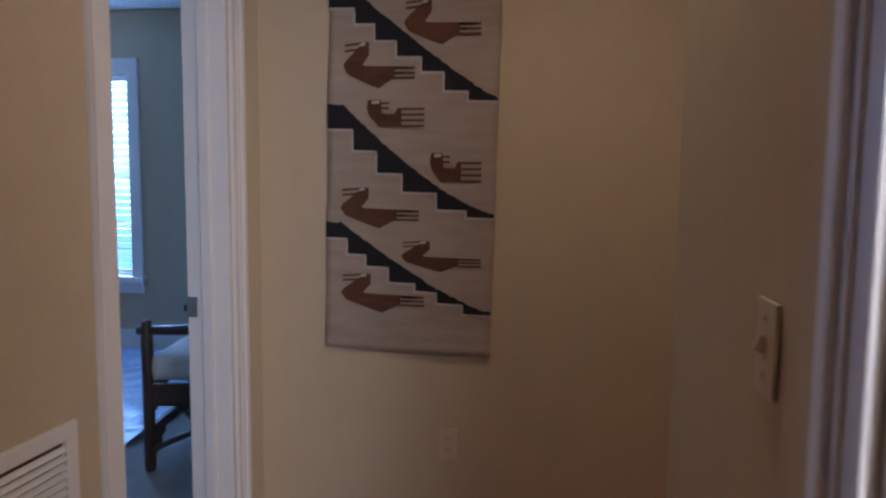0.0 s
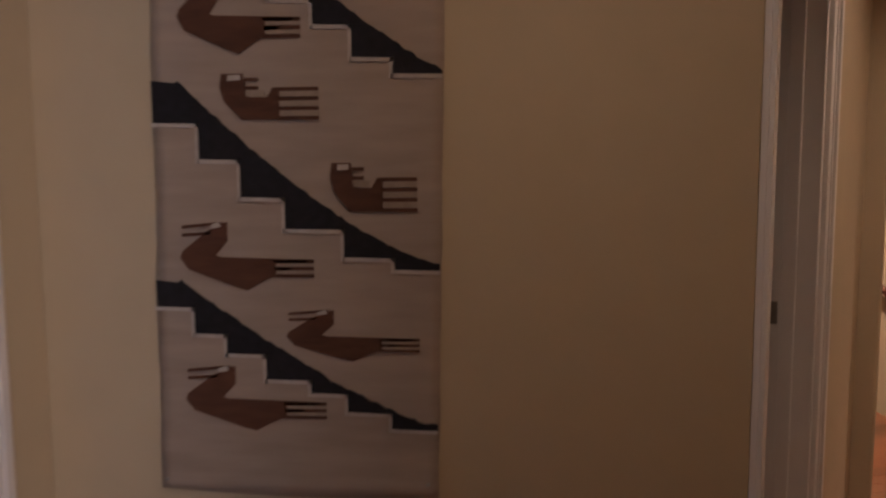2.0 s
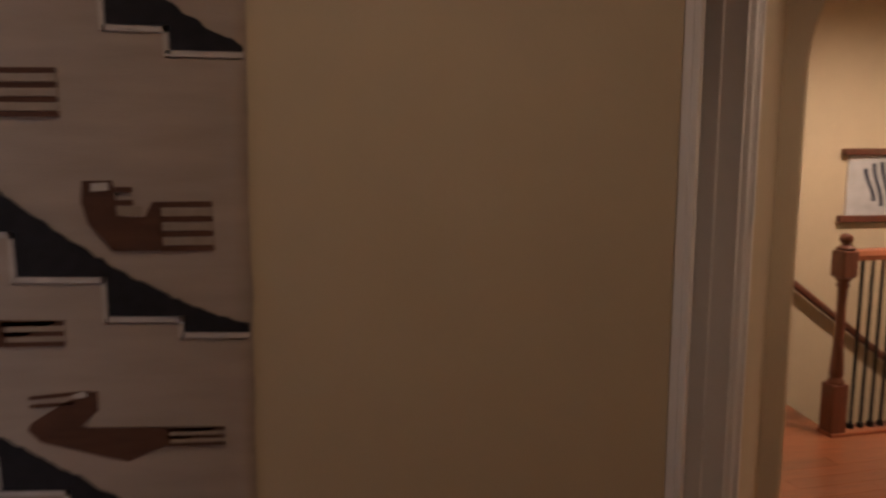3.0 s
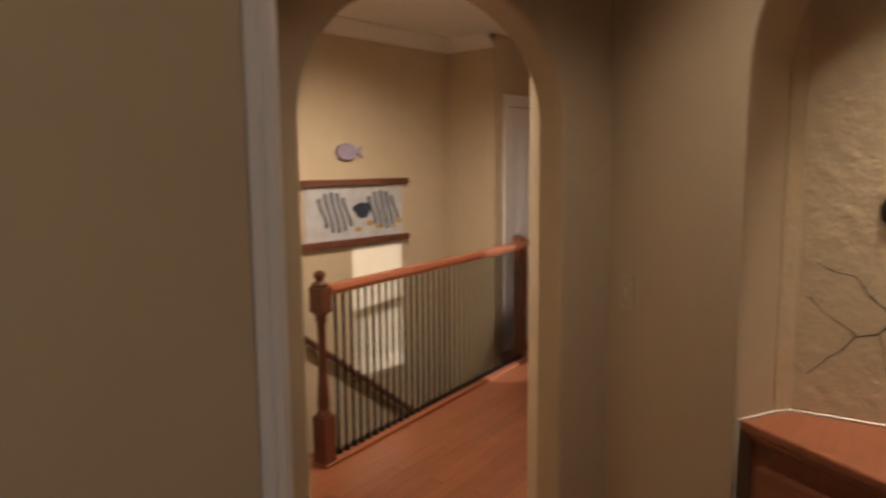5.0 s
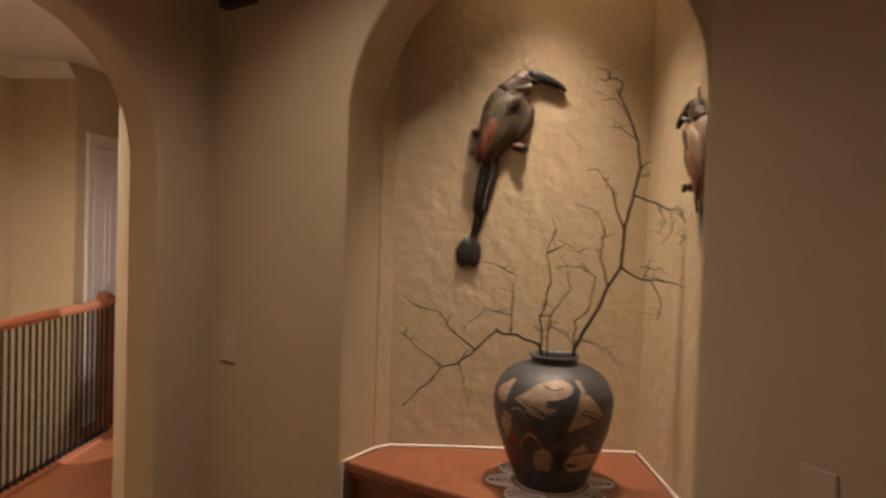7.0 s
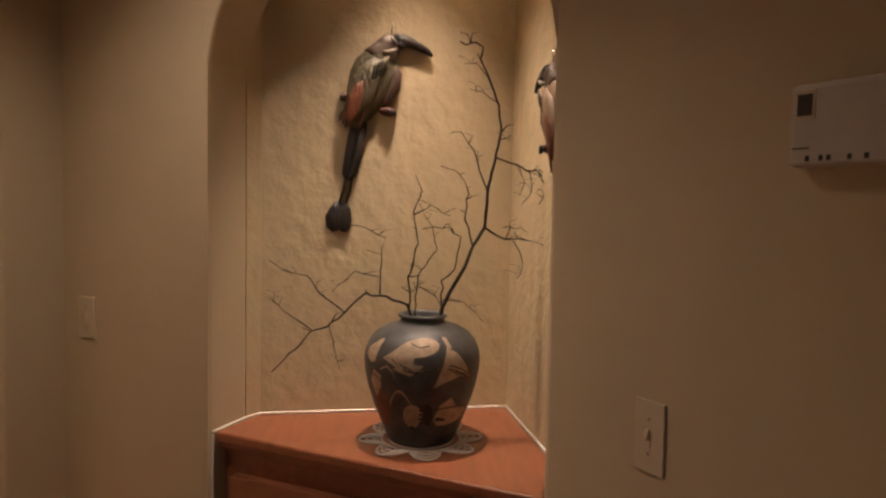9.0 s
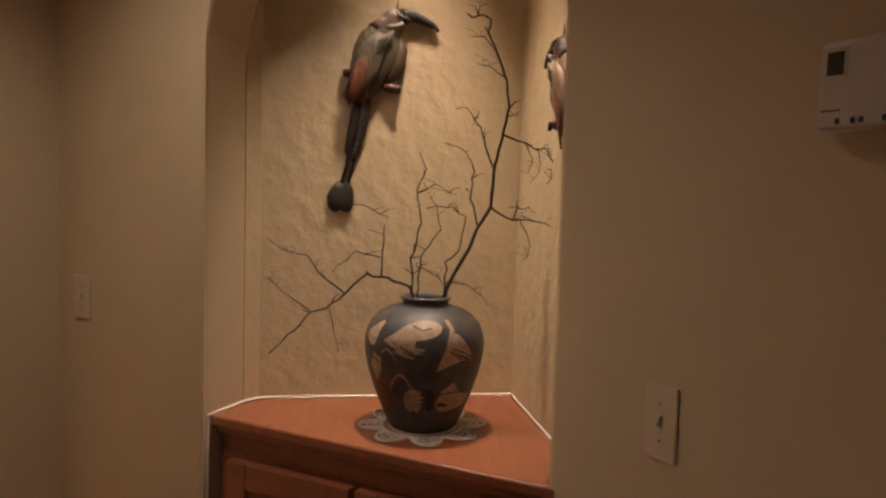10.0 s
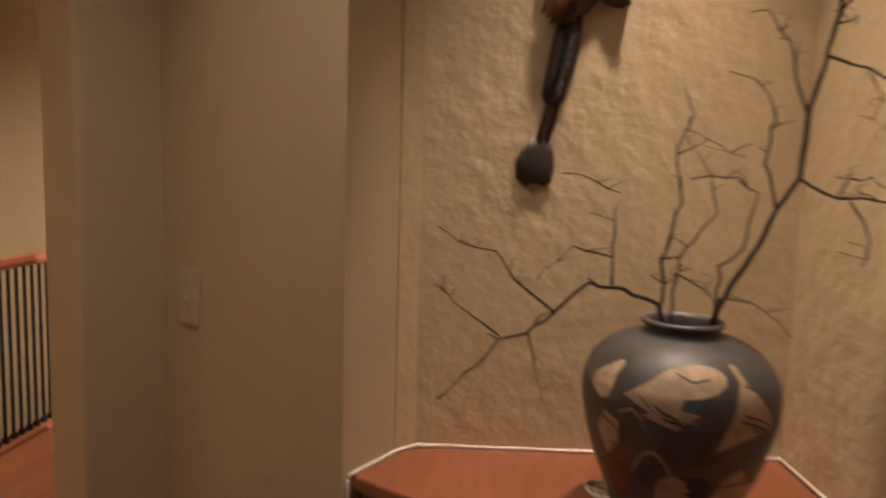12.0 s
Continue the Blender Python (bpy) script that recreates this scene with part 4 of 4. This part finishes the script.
branch([(-11.2, 7.5), (-17, 9.1), (-22.4, 4)], 0.0018, 0.03, shoots=3)
branch([(-27.9, -6), (-33.3, -2), (-38, 2.7)], 0.0018, 0.02, shoots=3)
branch([(-23.4, -4.8), (-21.8, -11.6), (-20.4, -15.6)], 0.0016, 0.02, shoots=2)


# ---- carved birds on the niche walls ----
def carved_bird(name, m, label, flip=1, plumage=None):
    """A carved and painted long-tailed bird, flat behind and rounded in front, all in one mesh. Lengths in millimetres of the carving."""
    bm = bmesh.new()

    def loft(spine, mat, depth, lift=0.0):
        rings = []
        n = 9
        for k, (a, b, w) in enumerate(spine):
            p, q = spine[max(k - 1, 0)], spine[min(k + 1, len(spine) - 1)]
            d = Vector((q[0] - p[0], q[1] - p[1])).normalized()
            nx, nz = -d.y, d.x
            dk = depth * (0.35 + 0.65 * min(1.0, w / max(x[2] for x in spine)))
            ring = []
            for j in range(n):
                th = math.pi * j / (n - 1)
                c, o = math.cos(th) * w, math.sin(th) ** 0.7 * dk if 0 < j < n - 1 else 0.0
                ring.append(bm.verts.new((flip * (a + nx * c) / 1000, -0.001 - lift - o, (b + nz * c) / 1000)))
            rings.append(ring)
        fs = []
        for a, b in zip(rings, rings[1:]):
            for j in range(n - 1):
                fs.append(bm.faces.new((a[j], a[j + 1], b[j + 1], b[j])))
        fs += [bm.faces.new(rings[0]), bm.faces.new(rings[-1])]
        for f in fs:
            f.material_index = mat

    loft([(128, 552, 6), (127, 540, 27), (137, 524, 38), (128, 508, 38), (110, 490, 40), (100, 478, 44)], 3, 0.030)
    loft([(130, 522, 14), (116, 494, 42), (106, 465, 62), (92, 425, 66), (74, 378, 56), (52, 330, 38), (36, 292, 14)], 0, 0.036)
    loft([(150, 470, 8), (158, 445, 18), (150, 405, 20), (132, 368, 14), (120, 352, 5)], 3, 0.028)
    loft([(104, 478, 12), (86, 440, 34), (66, 395, 40), (44, 348, 28), (28, 302, 8)], 0, 0.014, 0.030)
    loft([(72, 428, 6), (56, 396, 18), (44, 362, 20), (34, 325, 14), (28, 296, 4)], 1, 0.010, 0.036)
    for r in range(9):
        for q in range(6):
            a = 128 - r * 11.5 - q * 13 + 3.5 * q
            b = 470 - r * 19 - q * 5
            if b < 300 + 6 * q:
                continue
            top = 0.044 - 0.0022 * r - 0.0035 * abs(q - 1.5)
            loft([(a + 6, b + 16, 2.5), (a, b, 6.5), (a - 6, b - 15, 5.5), (a - 10, b - 25, 1.5)], (0, 0, 5, 0, 1, 1)[(q + (r > 4)) % 6], 0.0042, max(0.018, top))
    for k in range(7):
        a, b = 72 - k * 2.2, 372 - k * 11
        loft([(a + 12, b + 30, 1.6), (a + 2, b, 3.2), (a - 8, b - 34, 1.4)], (1, 2)[k % 2], 0.005, 0.034 - 0.0012 * k)
    for k in range(9):
        a, b = 58 - k * 3.4, 300 - k * 17
        loft([(a + 12, b + 8, 1.5), (a + 2, b - 8, 3), (a - 12, b - 26, 1.2)], 2, 0.006, 0.015)
    loft([(118, 498, 5), (140, 500, 6), (160, 510, 4)], 6, 0.006, 0.030)
    loft([(140, 540, 3), (152, 530, 4), (160, 520, 2.5)], 6, 0.004, 0.028)
    loft([(62, 318, 18), (52, 270, 26), (42, 215, 25), (30, 160, 21), (26, 146, 10)], 2, 0.018)
    for a0, a1, w in ((22, 4, 4), (40, 22, 4)):
        loft([(a0, 158, w), (a0 - 6, 120, w), (a1, 78, w)], 2, 0.009)
    loft([(2, 86, 6), (-4, 62, 20), (-9, 40, 26), (-8, 16, 24), (-3, 2, 12)], 2, 0.013)
    loft([(22, 84, 6), (22, 60, 15), (20, 34, 19), (18, 10, 16), (15, 0, 8)], 2, 0.013)
    loft([(150, 534, 20), (172, 537, 18), (196, 533, 15), (220, 524, 12), (246, 511, 9), (260, 499, 4)], 2, 0.018, 0.006)
    loft([(150, 528, 6), (168, 522, 12), (182, 520, 4)], 2, 0.026, 0.004)
    loft([(112, 342, 7), (130, 340, 13), (148, 336, 12), (158, 332, 5)], 4, 0.026)
    for k in range(3):
        loft([(138 + 7 * k, 345, 2.5), (141 + 7 * k, 334, 3.2), (142 + 7 * k, 324, 1.5)], 2, 0.006, 0.024)
    loft([(2, 374, 8), (14, 375, 13), (28, 374, 8)], 4, 0.024)
    loft([(145, 556, 2.2), (147, 575, 2.0), (147, 588, 1.6)], 7, 0.004)
    ob = part(name, bm, plumage or [OLIVE, RUST, BLACKWOOD, UMBER, DARKRED, DARKOLIVE, PALEFEATHER, NICKEL], None, "", True, m)
    return tagged(ob, label, "wall sculpture", "carved birds in the niche")


carved_bird("carved_bird", NB @ along((2.766, -0.209), 173.8, 1.421), "carved wooden long-tailed bird hung on the niche's back wall")
carved_bird("carved_bird", NB @ along((2.325, -0.762), 263.6, 1.325) @ Matrix.Diagonal((0.93, 1, 0.93, 1)), "tan carved wooden long-tailed bird on the niche's side wall", -1, [TANWOOD, RUST, BLACKWOOD, UMBER, DARKRED, UMBER, PALEFEATHER, NICKEL])

# ---- lamps in the ceilings, all out of view; the landing one is added ----
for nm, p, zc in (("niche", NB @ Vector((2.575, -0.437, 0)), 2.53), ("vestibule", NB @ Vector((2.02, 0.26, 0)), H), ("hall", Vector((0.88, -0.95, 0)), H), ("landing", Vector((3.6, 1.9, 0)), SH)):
    dlight = thing("recessed_light", "unseen round white recessed ceiling downlight, lit", "ceiling light", pose(p.x, p.y, zc - 0.001), "recessed ceiling lights")
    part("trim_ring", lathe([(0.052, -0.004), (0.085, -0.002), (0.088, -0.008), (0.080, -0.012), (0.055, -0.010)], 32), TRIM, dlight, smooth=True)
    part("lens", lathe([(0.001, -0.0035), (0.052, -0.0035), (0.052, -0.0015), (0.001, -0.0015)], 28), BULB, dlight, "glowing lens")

# ---- stair hall ----
NEWEL, RAIL_TO = Vector((3.07, 2.31, 0)), Vector((5.40, 2.66, 0))
rail_len = (RAIL_TO - NEWEL).length
rail_m = along((NEWEL.x, NEWEL.y), 81.46)
# the post's shade is put into its colour: darker wood than the rail
nw = thing("newel_post", "turned cherry newel post with a round cap, darkened for shade", "newel post", rail_m)
part("base", box(-0.045, 0.045, -0.045, 0.045, -0.012, 0.26), DARKWOOD, nw, bevel=0.006)
part("shaft", lathe([(0.044, 0.26), (0.040, 0.275), (0.028, 0.29), (0.034, 0.305), (0.033, 0.34), (0.024, 0.50), (0.021, 0.66), (0.024, 0.76), (0.034, 0.775), (0.026, 0.79), (0.040, 0.805), (0.044, 0.815)], 24), DARKWOOD, nw, smooth=True)
part("block", box(-0.045, 0.045, -0.045, 0.045, 0.815, 0.955), DARKWOOD, nw, bevel=0.01)
part("cap", lathe([(0.044, 0.955), (0.048, 0.965), (0.030, 0.975), (0.020, 0.985), (0.030, 1.0), (0.033, 1.015), (0.026, 1.03), (0.010, 1.04)], 24), DARKWOOD, nw, smooth=True)
rl = thing("stair_railing", "reddish cherry handrail on thin black iron balusters", "railing", rail_m)
rb = bmesh.new()
prof = [(-0.030, 0.900), (-0.033, 0.925), (-0.024, 0.950), (0.0, 0.958), (0.024, 0.950), (0.033, 0.925), (0.030, 0.900)]
ra = [rb.verts.new((0.045, a, b)) for a, b in prof]
rc = [rb.verts.new((rail_len, a, b)) for a, b in prof]
for k in range(len(prof)):
    rb.faces.new((ra[k], ra[(k + 1) % len(prof)], rc[(k + 1) % len(prof)], rc[k]))
rb.faces.new(ra)
rb.faces.new(rc)
part("handrail", rb, WOOD, rl, "reddish cherry handrail", bevel=0.004)
part("nosing", box(-0.05, rail_len, -0.055, 0.05, -0.014, 0.004), WOOD, rl, bevel=0.004)
bal = mesh_of("baluster", box(-0.0062, 0.0062, -0.0062, 0.0062, 0.004, 0.901), IRON)
shoe = mesh_of("baluster_shoe", box(-0.014, 0.014, -0.014, 0.014, 0.004, 0.034, bev=0.004), IRON)
for k in range(36):
    u = 0.11 + k * 0.0625
    o = new("baluster", bal)
    o.parent, o.matrix_basis = rl, pose(u, 0, 0, 0, 0, 0)
    q = new("baluster_shoe", shoe)
    q.parent, q.matrix_basis = o, Matrix()
far = thing("landing_railing", "short cherry railing with iron balusters before the door", "railing", pose(5.44, 2.74, 0))
part("post", box(-0.04, 0.04, -0.04, 0.04, -0.012, 0.98), WOOD, far, bevel=0.006)
part("handrail", box(0.04, 1.6, -0.03, 0.03, 0.90, 0.95), WOOD, far, bevel=0.008)
for k in range(16):
    o = new("baluster", bal)
    o.parent, o.matrix_basis = far, pose(0.10 + k * 0.09, 0, 0)

stairs = thing("staircase", "wooden stairs going down beside the beige wall", "stairs", pose(3.07, 2.36, 0), kind="structure")
for k in range(9):
    part("tread", box(k * 0.255, k * 0.255 + 0.285, 0, 1.035, -0.19 * (k + 1) - 0.03, -0.19 * (k + 1)), DARKWOOD, stairs, bevel=0.005)
    part("riser", box(k * 0.255, k * 0.255 + 0.015, 0, 1.035, -0.19 * (k + 1), -0.19 * k - 0.031), TRIM, stairs)
structure("stairwell_side", prism([(3.07, 2.325), (5.40, 2.675), (5.40, 2.72), (3.07, 2.36)], -3.0, -0.016), PAINT)
structure("stairwell_floor", box(3.0, 5.42, 2.3, 3.42, -3.05, -3.0), DARKWOOD)
hr = thing("wall_handrail", "dark wooden handrail sloping down along the stair wall", "handrail", pose(0, 3.345, 0))
part("rail", tube([(3.05, 0, 0.885), (3.6, 0, 0.46), (4.7, 0, -0.39), (5.35, 0, -0.89)], 0.026, 12), DARKWOOD, hr, smooth=True)
for x in (3.3, 4.2, 5.1):
    z = 0.885 - (x - 3.05) * 0.772
    part("bracket", tube([(x, 0.0, z - 0.02), (x, 0.02, z - 0.06), (x, 0.054, z - 0.07)], 0.007, 8), IRON, hr)
structure("trim_skirt", box(2.95, 3.07, 3.385, 3.40, 0, 0.12), TRIM)

art = thing("wall_hanging", "pale painted panel of striped fish between dark wooden bars", "wall art", pose(3.77, 3.40, 0.985))
part("top_bar", box(-0.03, 1.02, -0.05, -0.004, 0.44, 0.485), DARKWOOD, art, bevel=0.006)
part("bottom_bar", box(-0.03, 1.02, -0.05, -0.004, 0.0, 0.045), DARKWOOD, art, bevel=0.006)
part("canvas", box(0.02, 0.97, -0.016, -0.004, 0.045, 0.44), SILVER, art, "pale canvas")
for cx, w in ((0.30, 0.16), (0.78, 0.17)):
    fish = [(cx + w * math.cos(radians(q)) * (1.0 if math.cos(radians(q)) < 0 else 0.7), 0.245 + 0.16 * math.sin(radians(q))) for q in range(0, 360, 20)]
    part("painted_fish", slab(fish, -0.0195, -0.016), SILVER, art)
    for k in range(5):
        x = cx - w * 0.7 + k * w * 0.35
        h = 0.15 * math.sqrt(max(0.05, 1 - ((x - cx) / w) ** 2))
        st = [(x + 0.035 * math.cos(math.pi * q / 8) - 0.03, 0.245 - h + 2 * h * q / 8) for q in range(9)]
        part("stripe", slab(st + [(a + 0.026, b) for a, b in reversed(st)], -0.0225, -0.0195), STRIPE, art, "dark blue stripe")
blob = [(0.55 + 0.09 * math.cos(radians(q)) * (1 + 0.25 * math.sin(radians(3 * q))), 0.25 + 0.06 * math.sin(radians(q))) for q in range(0, 360, 18)]
part("dark_patch", slab(blob, -0.0195, -0.016), STRIPE, art)
for x, z, r in ((0.62, 0.15, 0.035), (0.70, 0.12, 0.03), (0.92, 0.15, 0.035), (0.86, 0.11, 0.025), (0.50, 0.11, 0.03)):
    part("ochre_patch", slab([(x + r * math.cos(radians(q)), z + r * 0.6 * math.sin(radians(q))) for q in range(0, 360, 30)], -0.0235, -0.0205), YELLOW, art)
plate = thing("ceramic_fish", "small lilac ceramic fish hung above the painted panel", "wall art", pose(4.18, 3.40, 1.67))
part("body", slab([(0.10 * math.cos(radians(q)), 0.065 * math.sin(radians(q))) for q in range(0, 360, 15)], -0.03, -0.004), LILAC, plate, bevel=0.01)
part("tail", slab([(0.09, 0.0), (0.15, 0.05), (0.14, 0.0), (0.15, -0.05)], -0.022, -0.006), LILAC, plate, bevel=0.004)

# ---- bathroom seen through the doorway ----
bath = along(E, DOORH)
van = thing("bathroom_vanity", "dark cherry vanity cabinet with a beige stone counter", "cabinet", bath @ pose(1.45, 0.27, 0))
part("body", box(0, 0.5, 0, 0.62, 0.0, 0.82), DARKWOOD, van, bevel=0.003)
for k in range(2):
    d = part("door", box(-0.020, -0.001, 0.02 + k * 0.30, 0.30 + k * 0.30, 0.10, 0.62), DARKWOOD, van, bevel=0.004)
    part("raised_panel", box(-0.028, -0.019, 0.07 + k * 0.30, 0.25 + k * 0.30, 0.16, 0.56), DARKWOOD, d, bevel=0.006)
    part("drawer_front", box(-0.020, -0.001, 0.02 + k * 0.30, 0.30 + k * 0.30, 0.64, 0.79), DARKWOOD, van, bevel=0.005)
part("counter", box(-0.03, 0.5, -0.01, 0.64, 0.82, 0.86), STONE, van, "beige stone counter", bevel=0.006)
fa = thing("faucet", "chrome faucet on the bathroom counter", "faucet", bath @ pose(1.60, 0.50, 0.86))
part("base", lathe([(0.028, 0), (0.028, 0.01), (0.018, 0.02), (0.016, 0.09), (0.012, 0.10)], 20), CHROME, fa, smooth=True)
part("spout", tube([(0, 0, 0.08), (-0.04, -0.02, 0.11), (-0.10, -0.05, 0.11), (-0.125, -0.06, 0.085)], 0.011, 12), CHROME, fa, smooth=True)
part("lever", tube([(0, 0, 0.10), (0.02, 0.0, 0.15), (-0.03, -0.02, 0.165)], 0.006, 10), CHROME, fa, smooth=True)
up = thing("bathroom_wall_cabinet", "dark cherry wall cabinet above the vanity", "cabinet", bath @ pose(1.62, 0.27, 1.42))
part("body", box(0, 0.33, 0, 0.62, 0, 0.95), DARKWOOD, up, bevel=0.003)
part("bottom_rail", box(-0.02, 0.33, -0.005, 0.625, -0.05, -0.001), DARKWOOD, up, bevel=0.008)
for k in range(2):
    d = part("door", box(-0.020, -0.001, 0.02 + k * 0.30, 0.30 + k * 0.30, 0.03, 0.92), DARKWOOD, up, bevel=0.004)
    part("raised_panel", box(-0.028, -0.019, 0.07 + k * 0.30, 0.25 + k * 0.30, 0.09, 0.86), DARKWOOD, d, bevel=0.006)

# ---- floor boards of the stair hall, last ----
floor_ob = bpy.data.objects["floor"]
plank_mesh = mesh_of("plank", box(0.0008, 1.0992, 0.0008, 0.0812, -0.013, 0.0), FLOORWOOD)
fm = along((1.9, 0.9), 81.46)
for r in range(21):
    for k in range(4):
        p = fm @ Vector((k * 1.1 - 0.35 * (r % 3), r * 0.082 - 0.35, 0))
        e = fm @ Vector((k * 1.1 - 0.35 * (r % 3) + 1.1, r * 0.082 - 0.35 + 0.082, 0))
        if e.x > 5.7 or r * 0.082 - 0.35 + 0.082 > 1.02:
            continue
        o = new("plank", plank_mesh)
        o.parent = floor_ob
        o.matrix_basis = Matrix.Translation(p) @ fm.to_3x3().to_4x4()
